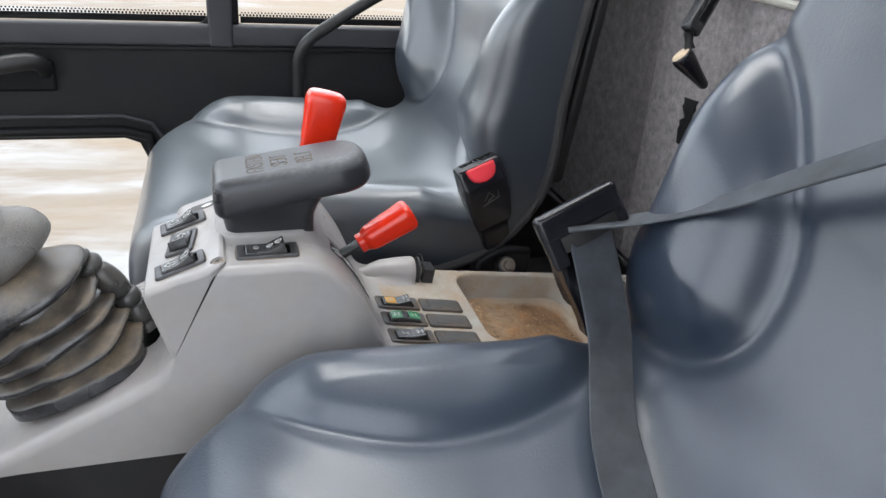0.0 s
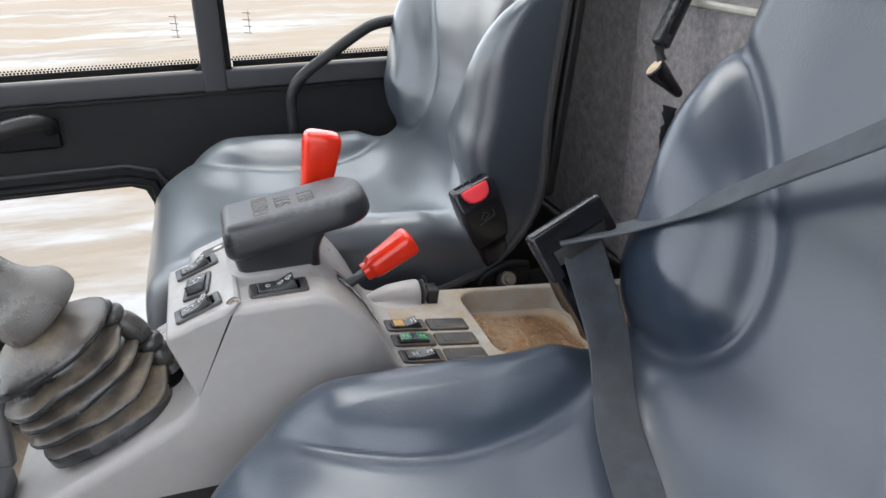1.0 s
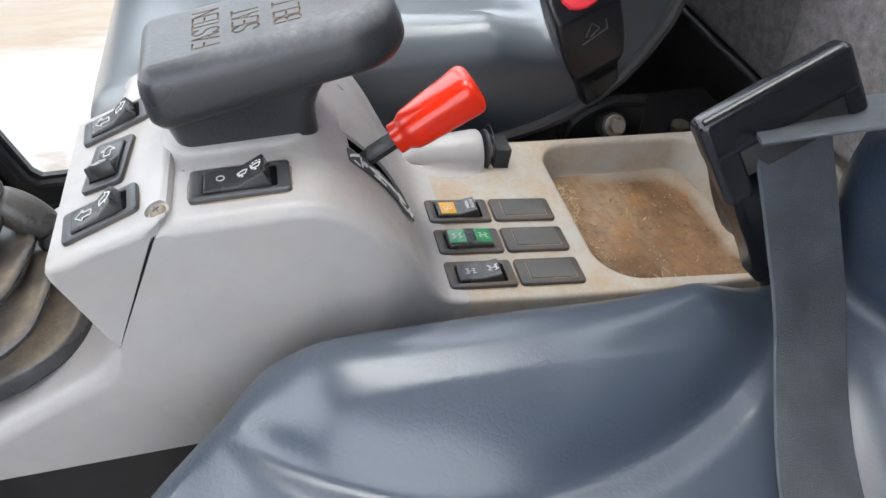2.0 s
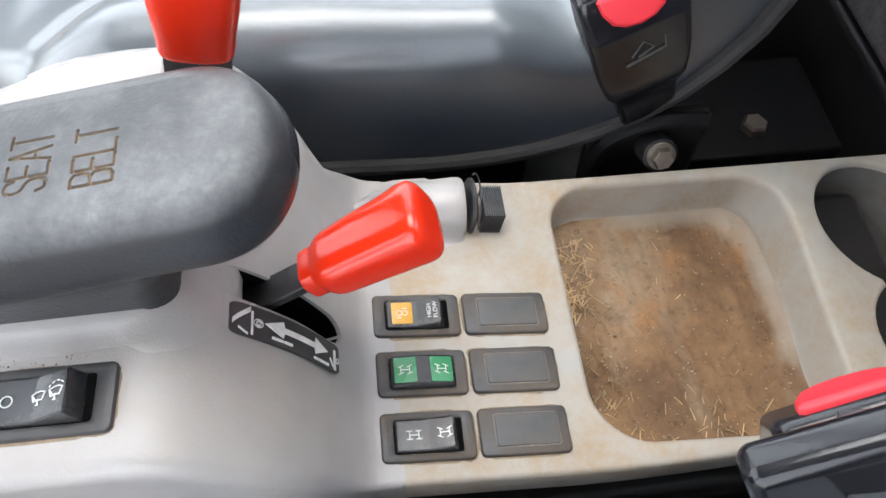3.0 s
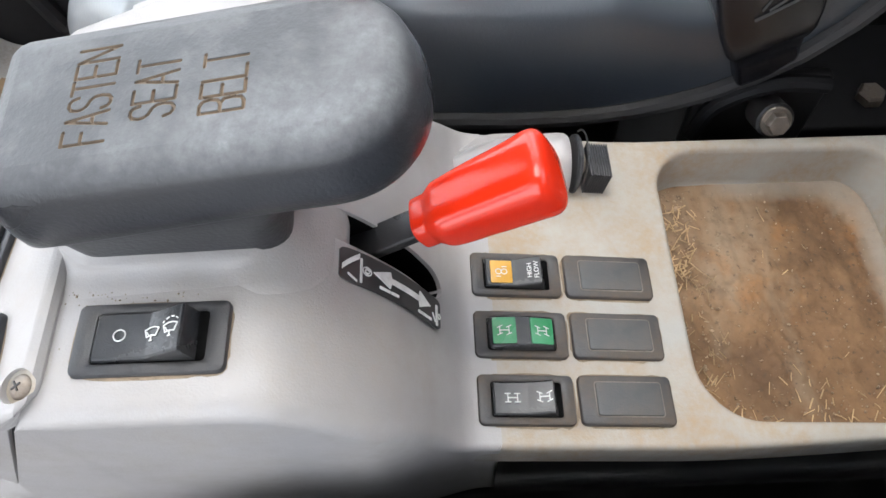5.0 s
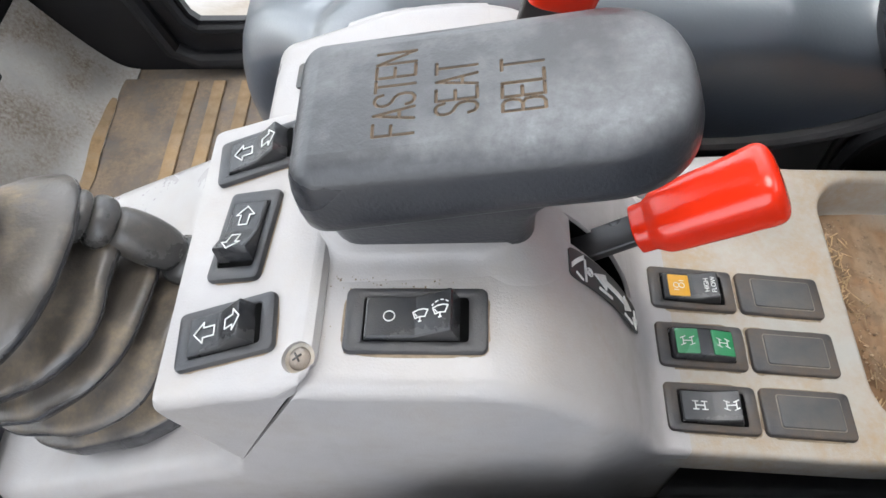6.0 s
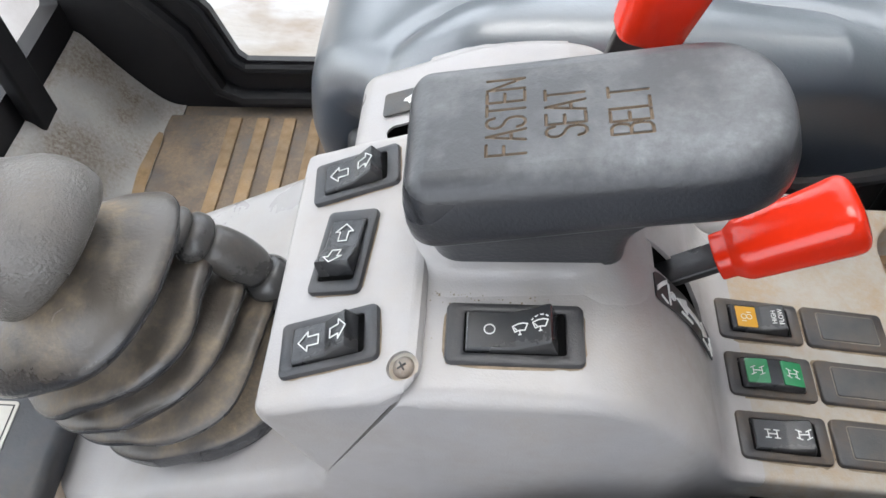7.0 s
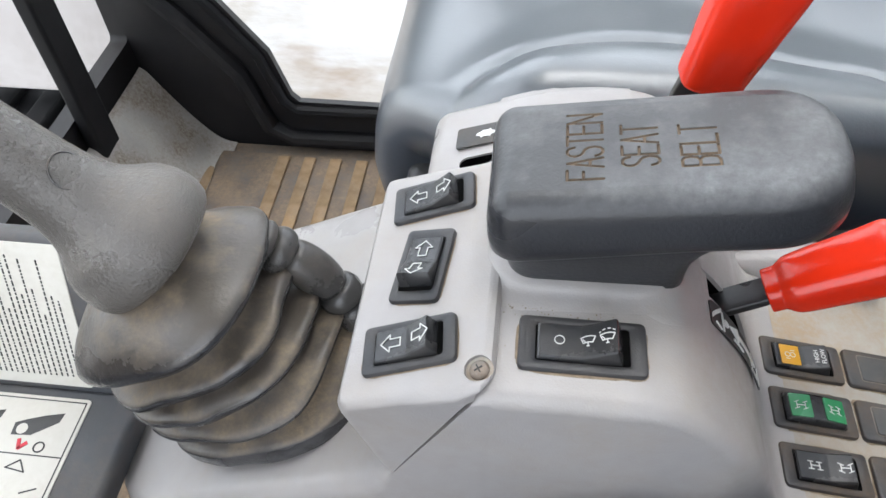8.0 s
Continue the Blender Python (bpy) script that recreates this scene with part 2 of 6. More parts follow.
def darkened_snow():
    """Packed snow, darkened in colour, with melted patches and long brown wheel tracks."""
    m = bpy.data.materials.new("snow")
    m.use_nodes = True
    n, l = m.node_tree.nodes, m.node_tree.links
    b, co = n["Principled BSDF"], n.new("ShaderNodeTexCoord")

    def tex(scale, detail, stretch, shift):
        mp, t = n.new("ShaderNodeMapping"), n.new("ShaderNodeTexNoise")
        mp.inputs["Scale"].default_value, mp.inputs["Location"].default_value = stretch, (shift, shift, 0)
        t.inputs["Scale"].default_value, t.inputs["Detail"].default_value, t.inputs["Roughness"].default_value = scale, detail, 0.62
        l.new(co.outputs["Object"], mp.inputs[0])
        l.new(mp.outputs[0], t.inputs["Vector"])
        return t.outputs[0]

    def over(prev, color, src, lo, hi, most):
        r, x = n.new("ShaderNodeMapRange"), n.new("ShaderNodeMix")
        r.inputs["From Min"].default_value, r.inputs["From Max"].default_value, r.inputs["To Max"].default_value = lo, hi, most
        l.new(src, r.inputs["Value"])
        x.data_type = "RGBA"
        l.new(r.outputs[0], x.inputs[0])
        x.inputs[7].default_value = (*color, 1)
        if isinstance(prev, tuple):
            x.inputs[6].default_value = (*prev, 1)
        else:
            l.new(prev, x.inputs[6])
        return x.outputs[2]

    # the white is set far below real snow so it doesn't burn out
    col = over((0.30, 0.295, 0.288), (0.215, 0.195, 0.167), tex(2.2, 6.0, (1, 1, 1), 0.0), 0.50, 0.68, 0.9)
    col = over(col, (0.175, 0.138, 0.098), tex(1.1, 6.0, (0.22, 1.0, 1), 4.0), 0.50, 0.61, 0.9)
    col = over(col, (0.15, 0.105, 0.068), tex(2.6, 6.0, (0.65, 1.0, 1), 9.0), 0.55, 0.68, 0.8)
    # farther out the snow is browner, which also tones down the upper panes
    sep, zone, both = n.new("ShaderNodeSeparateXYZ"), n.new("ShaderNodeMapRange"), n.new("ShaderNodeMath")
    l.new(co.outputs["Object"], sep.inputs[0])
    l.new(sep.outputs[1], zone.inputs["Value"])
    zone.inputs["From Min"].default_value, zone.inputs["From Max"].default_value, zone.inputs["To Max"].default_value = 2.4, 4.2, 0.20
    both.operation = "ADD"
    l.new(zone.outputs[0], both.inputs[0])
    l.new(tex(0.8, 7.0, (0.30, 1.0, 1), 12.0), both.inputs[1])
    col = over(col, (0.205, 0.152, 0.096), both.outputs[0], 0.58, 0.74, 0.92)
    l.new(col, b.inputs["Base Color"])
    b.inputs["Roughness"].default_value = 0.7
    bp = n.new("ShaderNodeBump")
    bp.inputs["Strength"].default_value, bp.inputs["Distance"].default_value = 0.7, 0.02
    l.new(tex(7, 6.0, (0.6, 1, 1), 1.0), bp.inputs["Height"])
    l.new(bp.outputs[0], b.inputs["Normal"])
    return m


SNOW = darkened_snow()
PAINT = material("pale_machine_paint", (0.62, 0.585, 0.575), 0.55, 0.12, 6, 0.3, 200, dust=0.5, dust_color=(0.2, 0.16, 0.12), dust_scale=5)
PAPER = material("decal_paper", (0.62, 0.60, 0.54), 0.5, 0.08, 60, dust=0.45, dust_color=(0.35, 0.29, 0.22), dust_scale=14)
PALE = material("tan_adhesive", (0.42, 0.33, 0.23), 0.7, 0.25, 200, 0.4, 500)
# the deck's plastic, darkened for the shade inside the well, with brown dust
WELL = material("shaded_well_plastic", (0.155, 0.150, 0.143), 0.6, 0.2, 60, 0.3, 400, dust=0.6, dust_color=(0.13, 0.09, 0.055), dust_scale=20)
INK = material("decal_ink", (0.03, 0.03, 0.03), 0.5, 0.1, 90)
RED_INK = material("red_ink", (0.6, 0.03, 0.05), 0.5, 0.1, 90)
METAL_DUST = material("dusty_panel", (0.40, 0.385, 0.365), 0.33, 0.4, 26, 0.15, 200, dust=1.0, dust_color=(0.145, 0.105, 0.070), dust_scale=13, dust_lo=0.34)
METAL_DARK = material("dark_panel", (0.055, 0.058, 0.065), 0.45, 0.25, 16, 0.3, 300, dust=0.6, dust_color=(0.2, 0.16, 0.12), dust_scale=14)
HEADLINER = material("headliner", (0.30, 0.30, 0.30), 0.9, 0.1, 60, 0.4, 400)

GLASS = bpy.data.materials.new("window_glass")
GLASS.use_nodes = True
gb = GLASS.node_tree.nodes["Principled BSDF"]
gb.inputs["Base Color"].default_value = (0.96, 0.97, 0.96, 1)
gb.inputs["Transmission Weight"].default_value, gb.inputs["Roughness"].default_value, gb.inputs["IOR"].default_value = 1.0, 0.0, 1.01

# ---------------------------------------------------------------- mesh tools
IDENT = Matrix.Identity(4)
WELD = 0.00002


def thing(name, m, label, category, group="", kind=""):
    ob = new(name)
    ob.empty_display_size = 0.05
    ob.matrix_world = m
    return tagged(ob, label, category, group, kind)


def part(name, bm, mat, parent=None, label="", world=False, sharp=35):
    """Links a bmesh as one mesh object, in its parent's frame; world: its points are given in the world."""
    me = bpy.data.meshes.new(name)
    if world and parent is not None:
        w = parent.matrix_basis if parent.parent is None else parent.parent.matrix_basis @ parent.matrix_basis
        bm.transform(w.inverted())
    bmesh.ops.recalc_face_normals(bm, faces=bm.faces)
    bm.to_mesh(me)
    bm.free()
    me.shade_smooth()
    me.set_sharp_from_angle(angle=radians(sharp))
    me.materials.append(mat)
    ob = new(name, me)
    ob.parent = parent
    if label:
        ob["label"] = label
    return ob


def setting(name, bm, mat, label, category, sharp=35):
    return tagged(part(name, bm, mat, sharp=sharp), label, category, kind="structure")


def axis_steps(half, r, seg, div):
    """Steps along one axis of a rounded block: (inner place, offset)."""
    out = []
    for i in range(seg):
        out.append((-(half - r), -math.tan(radians(45 * (1 - i / seg)))))
    for i in range(div + 1):
        out.append((-(half - r) + 2 * (half - r) * i / div, 0.0))
    for i in range(1, seg + 1):
        out.append((half - r, math.tan(radians(45 * i / seg))))
    return out


def rbox(bm, c, h, r, seg=3, div=(1, 1, 1), fn=None, m=IDENT):
    """A block with rounded edges: centre, half sizes, edge radius; fn bends its local points."""
    ax = [axis_steps(h[i], r, seg, div[i]) for i in range(3)]
    n = [len(a) - 1 for a in ax]
    made = {}

    def vert(i, j, k):
        key = (i, j, k)
        if key not in made:
            inner = Vector((ax[0][i][0], ax[1][j][0], ax[2][k][0]))
            off = Vector((ax[0][i][1], ax[1][j][1], ax[2][k][1]))
            p = inner + (off.normalized() * r if off.length > 1e-9 else off)
            if fn:
                p = Vector(fn(*p))
            made[key] = bm.verts.new(m @ (Vector(c) + p))
        return made[key]

    def fix(k_axis, value):
        a, b = [q for q in range(3) if q != k_axis]
        for i in range(n[a]):
            for j in range(n[b]):
                idx = []
                for di, dj in ((0, 0), (1, 0), (1, 1), (0, 1)):
                    q = [0, 0, 0]
                    q[a], q[b], q[k_axis] = i + di, j + dj, value
                    idx.append(vert(*q))
                bm.faces.new(idx)

    for k_axis in range(3):
        fix(k_axis, 0)
        fix(k_axis, n[k_axis])
    return bm


def box(c, h, r=0.003, seg=2, **k):
    return rbox(bmesh.new(), c, h, min(r, min(h) * 0.98), seg, **k)


def rings(bm, rows, closed=True, cap0=True, cap1=True, m=IDENT):
    vs = [[bm.verts.new(m @ Vector(p)) for p in row] for row in rows]
    k = len(vs[0])
    for a, b in zip(vs, vs[1:]):
        for i in range(k if closed else k - 1):
            j = (i + 1) % k
            bm.faces.new((a[i], a[j], b[j], b[i]))
    if cap0:
        bm.faces.new(list(reversed(vs[0])))
    if cap1:
        bm.faces.new(vs[-1])
    return vs


def tube(bm, pts, r, n=12, caps=True, m=IDENT, flat=1.0):
    """A round bar through pts; r: one radius or one for each point."""
    pts = [Vector(p) for p in pts]
    rs = r if isinstance(r, (list, tuple)) else [r] * len(pts)
    up = Vector((0, 0, 1))
    rows = []
    for i, p in enumerate(pts):
        t = (pts[min(i + 1, len(pts) - 1)] - pts[max(i - 1, 0)]).normalized()
        if i == 0:
            side = t.cross(up if abs(t.z) < 0.9 else Vector((0, 1, 0))).normalized()
        side = (side - t * side.dot(t)).normalized()
        nn = t.cross(side)
        rows.append([p + (side * math.cos(q) + nn * math.sin(q) * flat) * rs[i] for q in (2 * math.pi * j / n for j in range(n))])
    rings(bm, rows, True, caps, caps, m)
    return bm


def lathe(bm, profile, m=IDENT, n=32, ex=1.0, ey=1.0, power=2.0):
    """Turns (radius, z) pairs round z; power above 2 squares the section."""
    rows = []
    for r, z in profile:
        row = []
        for j in range(n):
            a = 2 * math.pi * j / n
            ca, sa = math.cos(a), math.sin(a)
            q = (abs(ca) ** power + abs(sa) ** power) ** (-1 / power)
            row.append((r * q * ca * ex, r * q * sa * ey, z))
        rows.append(row)
    rings(bm, rows, True, True, True, m)
    return bm


def rrect(cx, cy, hx, hy, r, n=6):
    out = []
    for sx, sy, a0 in ((1, 1, 0), (-1, 1, 90), (-1, -1, 180), (1, -1, 270)):
        for i in range(n + 1):
            a = radians(a0 + 90 * i / n)
            out.append((cx + sx * (hx - r) + r * math.cos(a), cy + sy * (hy - r) + r * math.sin(a)))
    return out


def inset(pts, d):
    """A closed outline (counter-clockwise) moved inwards by d."""
    k = len(pts)
    out = []
    for i in range(k):
        a, b, c = Vector(pts[i - 1]), Vector(pts[i]), Vector(pts[(i + 1) % k])
        t1, t2 = (b - a), (c - b)
        t1 = t1.normalized() if t1.length > 1e-9 else t2.normalized()
        t2 = t2.normalized() if t2.length > 1e-9 else t1
        nn = Vector((-(t1.y + t2.y), t1.x + t2.x))
        nn = nn.normalized() if nn.length > 1e-9 else Vector((0, 0))
        w = d / max(0.5, nn.dot(Vector((-t1.y, t1.x))))
        out.append((b.x + nn.x * w, b.y + nn.y * w))
    return out


def slab(bm, outline, z0, z1, bevel=0.002, m=IDENT, steps=3):
    """A plate of that outline with a rounded upper edge."""
    rows = [[(x, y, z0) for x, y in outline]]
    for i in range(steps + 1):
        a = radians(90 * i / steps)
        rows.append([(x, y, z1 - bevel + bevel * math.sin(a)) for x, y in inset(outline, bevel * (1 - math.cos(a)))])
    rings(bm, rows, True, True, True, m)
    return bm


def plate_with_holes(bm, outer, holes, m=IDENT, z=0.0):
    """A flat face with openings. Returns nothing; the rims stay open."""
    edges = []
    for loop in (outer, *holes):
        vs = [bm.verts.new(m @ Vector((x, y, z))) for x, y in loop]
        edges += [bm.edges.new((vs[i], vs[(i + 1) % len(vs)])) for i in range(len(vs))]
    bmesh.ops.triangle_fill(bm, use_beauty=True, use_dissolve=False, edges=edges)
    return bm


def wall_panel(outer, holes, thick, m):
    """A wall of that outline and thickness with openings that go through it; m stands it up."""
    bm = bmesh.new()
    for z in (0.0, thick):
        plate_with_holes(bm, outer, holes, m, z)
    for loop in (outer, *holes):
        rings(bm, [[(x, y, 0.0) for x, y in loop], [(x, y, thick) for x, y in loop]], True, False, False, m)
    bmesh.ops.remove_doubles(bm, verts=bm.verts, dist=1e-6)
    return bm


def cut(ob, bm, flat=False, crossing=False):
    """Takes the closed form bm out of the mesh of ob, for good."""
    me = bpy.data.meshes.new("cutter")
    bmesh.ops.recalc_face_normals(bm, faces=bm.faces)
    bm.to_mesh(me)
    bm.free()
    tool = new("cutter", me)
    bpy.context.view_layer.update()
    tool.matrix_world = ob.matrix_world
    md = ob.modifiers.new("cut", "BOOLEAN")
    md.object, md.operation, md.solver = tool, "DIFFERENCE", "EXACT"
    md.use_self = crossing
    bpy.context.view_layer.update()
    done = bpy.data.meshes.new_from_object(ob.evaluated_get(bpy.context.evaluated_depsgraph_get()))
    ob.modifiers.remove(md)
    ob.data = done
    done.shade_smooth()
    done.set_sharp_from_angle(angle=radians(32))
    if flat:
        for q in done.polygons:
            if abs(q.normal.z) > 0.995:
                q.use_smooth = False
    bpy.data.objects.remove(tool)


def letters(text, size, m, thick=0.0, squeeze=1.0):
    """Raised letters as a bmesh, middle at the origin of m, reading along its x."""
    cu = bpy.data.curves.new("letters", "FONT")
    cu.body, cu.size, cu.align_x, cu.align_y, cu.extrude, cu.resolution_u = text, 1.0, "CENTER", "CENTER", thick / size, 4
    ob = new("letters", cu)
    bpy.context.view_layer.update()
    me = bpy.data.meshes.new_from_object(ob.evaluated_get(bpy.context.evaluated_depsgraph_get()))
    bpy.data.objects.remove(ob)
    bm = bmesh.new()
    bm.from_mesh(me)
    bmesh.ops.remove_doubles(bm, verts=bm.verts, dist=WELD)
    bm.transform(m @ Matrix.Diagonal((size * squeeze, size, size, 1)))
    return bm


def smooth(e0, e1, x):
    t = max(0.0, min(1.0, (x - e0) / (e1 - e0)))
    return t * t * (3 - 2 * t)


def spline(pts, k=8):
    """A smooth run of points through pts."""
    pts = [Vector(p) for p in pts]
    out = []
    for i in range(len(pts) - 1):
        p0, p1, p2, p3 = pts[max(i - 1, 0)], pts[i], pts[i + 1], pts[min(i + 2, len(pts) - 1)]
        for j in range(k):
            t = j / k
            out.append(0.5 * (2 * p1 + (p2 - p0) * t + (2 * p0 - 5 * p1 + 4 * p2 - p3) * t * t + (3 * p1 - p0 - 3 * p2 + p3) * t ** 3))
    out.append(pts[-1])
    return out


FLOOR_Z, GROUND_Z = 0.09, -0.45
DECK = pose(0, 0, 0.6, 0, 9, 0)  # the console's rear deck: x along it to the rear, z off it

# ---------------------------------------------------------------- ground outside


def build_ground():
    bm = bmesh.new()
    xs = [-60, -25, -12] + [-6 + 0.3 * i for i in range(41)] + [12, 25, 60]
    vs = [[bm.verts.new((x, y, GROUND_Z + 0.05 * noise.noise((x * 1.3, y * 1.3, 0)) + 0.012 * noise.noise((x * 6, y * 6, 3)))) for y in xs] for x in xs]
    for i in range(len(xs) - 1):
        for j in range(len(xs) - 1):
            bm.faces.new((vs[i][j], vs[i + 1][j], vs[i + 1][j + 1], vs[i][j + 1]))
    setting("ground", bm, SNOW, "trampled snow, darkened against burning out, brown soil showing through", "ground", 80)


build_ground()


def build_outside():
    arm = thing("lift_arm", pose(-1.65, 0.98, -0.02), "pale grey painted steel lift arm beside the cab, scuffed", "machine part")
    part("beam", rbox(bmesh.new(), (-0.06, 0, 0.33), (0.76, 0.07, 0.30), 0.012, 3), PAINT, arm)
    r = random.Random(3)
    edge = [(0.0, 0.6 * i / 24) for i in range(25)] + [(0.035 + r.uniform(-0.008, 0.010), 0.6 - 0.6 * i / 24) for i in range(25)]
    part("bent_edge", slab(bmesh.new(), edge, -0.004, 0.004, 0.002, pose(0.695, -0.066, 0.03, 90, 0, 0)), PAINT, arm, "worn bent edge plate")
    # block added to fill the dark area below the arm
    tr = thing("dark_track_block", pose(-1.6, 1.05, GROUND_Z), "black ribbed block on the snow, added for the dark below the lift arm", "track")
    part("belt", rbox(bmesh.new(), (0, 0, 0.20), (0.70, 0.20, 0.20), 0.12, 5), SEAL, tr)
    for i in range(12):
        part("lug", rbox(bmesh.new(), (-0.60 + 0.108 * i, 0, 0.405), (0.025, 0.20, 0.014), 0.006, 2), SEAL, tr)


build_outside()

# ---------------------------------------------------------------- cab shell
WALL_Y, BACK_X, FRONT_X, ROOF_Z = 0.70, 0.52, -0.81, 1.75
UP = Matrix(((1, 0, 0, 0), (0, 0, 1, 0), (0, 1, 0, 0), (0, 0, 0, 1)))  # outline x, z; thickness along y


def build_shell():
    mid, half = (FRONT_X + BACK_X) / 2, (BACK_X - FRONT_X) / 2
    setting("floor", box((mid, 0, FLOOR_Z - 0.02), (half, WALL_Y, 0.02), 0.004), FLOOR, "dusty black rubber cab floor", "floor")
    # two black blocks added so the gaps below seats and felt stay dark
    setting("floor_dark_fill", box((0.16, 0, 0.195), (0.36, WALL_Y, 0.105), 0.012, 3), BLACK, "added black block under the seats that keeps the gaps dark", "floor")
    setting("wall_rear_dark_fill", box((0.478, 0, 0.412), (0.042, WALL_Y, 0.112), 0.010, 3), BLACK, "added black block for the dark space below the rear felt panels", "wall")
    # right side wall: two upper panes and the low pane of the door
    low = [(-0.36, 0.19), (-0.30, 0.22), (-0.295, 0.30), (-0.295, 0.54), (-0.305, 0.567), (-0.33, 0.577), (-0.72, 0.577), (-0.755, 0.56), (-0.75, 0.52),
           (-0.64, 0.383), (-0.575, 0.29), (-0.552, 0.205), (-0.54, 0.192)]
    low.reverse()
    # pane tops, out of view, are raised to brighten the seats
    front_pane = rrect(-0.465, 1.235, 0.295, 0.45, 0.02)
    rear_pane = rrect(0.14, 1.235, 0.265, 0.45, 0.02)
    outer = [(FRONT_X, FLOOR_Z - 0.04), (BACK_X, FLOOR_Z - 0.04), (BACK_X, ROOF_Z), (FRONT_X, ROOF_Z)]
    setting("wall_right", wall_panel(outer, [low, front_pane, rear_pane], 0.012, Matrix.Translation((0, WALL_Y, 0)) @ UP), PANEL, "black door panel with two upper panes and a low pane", "door")
    # left side, unseen: an open doorway whose size sets the light from there
    opening = rrect(-0.28, 0.90, 0.38, 0.66, 0.06)
    setting("wall_left", wall_panel(outer, [opening], 0.012, Matrix.Translation((0, -WALL_Y - 0.012, 0)) @ UP), PANEL, "unseen black cab side panel round a doorway sized for side light", "wall")
    across = Matrix(((0, 0, 1, 0), (1, 0, 0, 0), (0, 1, 0, 0), (0, 0, 0, 1)))  # outline y, z; thickness along x
    setting("wall_rear", wall_panel([(-0.71, 0.05), (0.71, 0.05), (0.71, ROOF_Z), (-0.71, ROOF_Z)], [rrect(0, 1.36, 0.60, 0.26, 0.04)], 0.03, Matrix.Translation((BACK_X, 0, 0)) @ across),
            PANEL, "dark rear cab wall round a rear window", "wall")
    # unseen roof, its clear hatch invented and sized to let light in from above
    setting("ceiling", wall_panel([(FRONT_X - 0.05, -0.76), (BACK_X + 0.04, -0.76), (BACK_X + 0.04, 0.76), (FRONT_X - 0.05, 0.76)], [rrect(0.02, 0.22, 0.36, 0.31, 0.08)], 0.05, Matrix.Translation((0, 0, ROOF_Z))),
            HEADLINER, "unseen cab roof lining round an invented opening for overhead light", "ceiling")
    # the windscreen's top edge, out of view, is set by the light wanted
    setting("wall_front", wall_panel([(-0.71, 0.05), (0.71, 0.05), (0.71, ROOF_Z), (-0.71, ROOF_Z)], [rrect(0, 0.975, 0.702, 0.675, 0.012)], 0.03, Matrix.Translation((FRONT_X - 0.03, 0, 0)) @ across),
            PANEL, "black front frame round a tall windscreen", "wall")
    # unseen panel added to keep windscreen light off the near seat
    setting("wall_light_block", box((FRONT_X + 0.035, -0.445, 0.53), (0.035, 0.235, 0.345), 0.02, 3), PANEL, "unseen black panel that blocks windscreen light from the near seat", "wall")
    setting("trim_windscreen_post", box((FRONT_X + 0.012, 0.52, 0.93), (0.012, 0.026, 0.74), 0.006, 3), SEAL, "black upright post in the windscreen", "trim")
    for nm, y0, x0, x1, z0, z1, lab in (("window_1", WALL_Y + 0.020, -0.79, -0.15, 0.77, 1.70, "clear front sliding pane over the door panel"),
                                        ("window_2", WALL_Y + 0.028, -0.16, 0.42, 0.77, 1.70, "clear rear sliding pane over the door panel"),
                                        ("window_3", WALL_Y + 0.017, -0.78, -0.27, 0.17, 0.595, "clear low door pane with slanting front edge")):
        ob = setting(nm, box(((x0 + x1) / 2, y0, (z0 + z1) / 2), ((x1 - x0) / 2, 0.0025, (z1 - z0) / 2), 0.001, 1), GLASS, lab, "window")
        ob.visible_shadow = False
    for nm, c, h, lab in (("window_4", (FRONT_X - 0.015, 0, 0.93), (0.003, 0.695, 0.75), "dusty clear windscreen pane"), ("window_5", (BACK_X + 0.015, 0, 1.36), (0.003, 0.61, 0.27), "clear rear window pane"),
                          ("window_6", (0.02, 0.0, ROOF_Z + 0.02), (0.42, 0.60, 0.003), "clear pane over the invented roof opening")):
        ob = setting(nm, box(c, h, 0.001, 1), GLASS, lab, "window")
        ob.visible_shadow = False


build_shell()


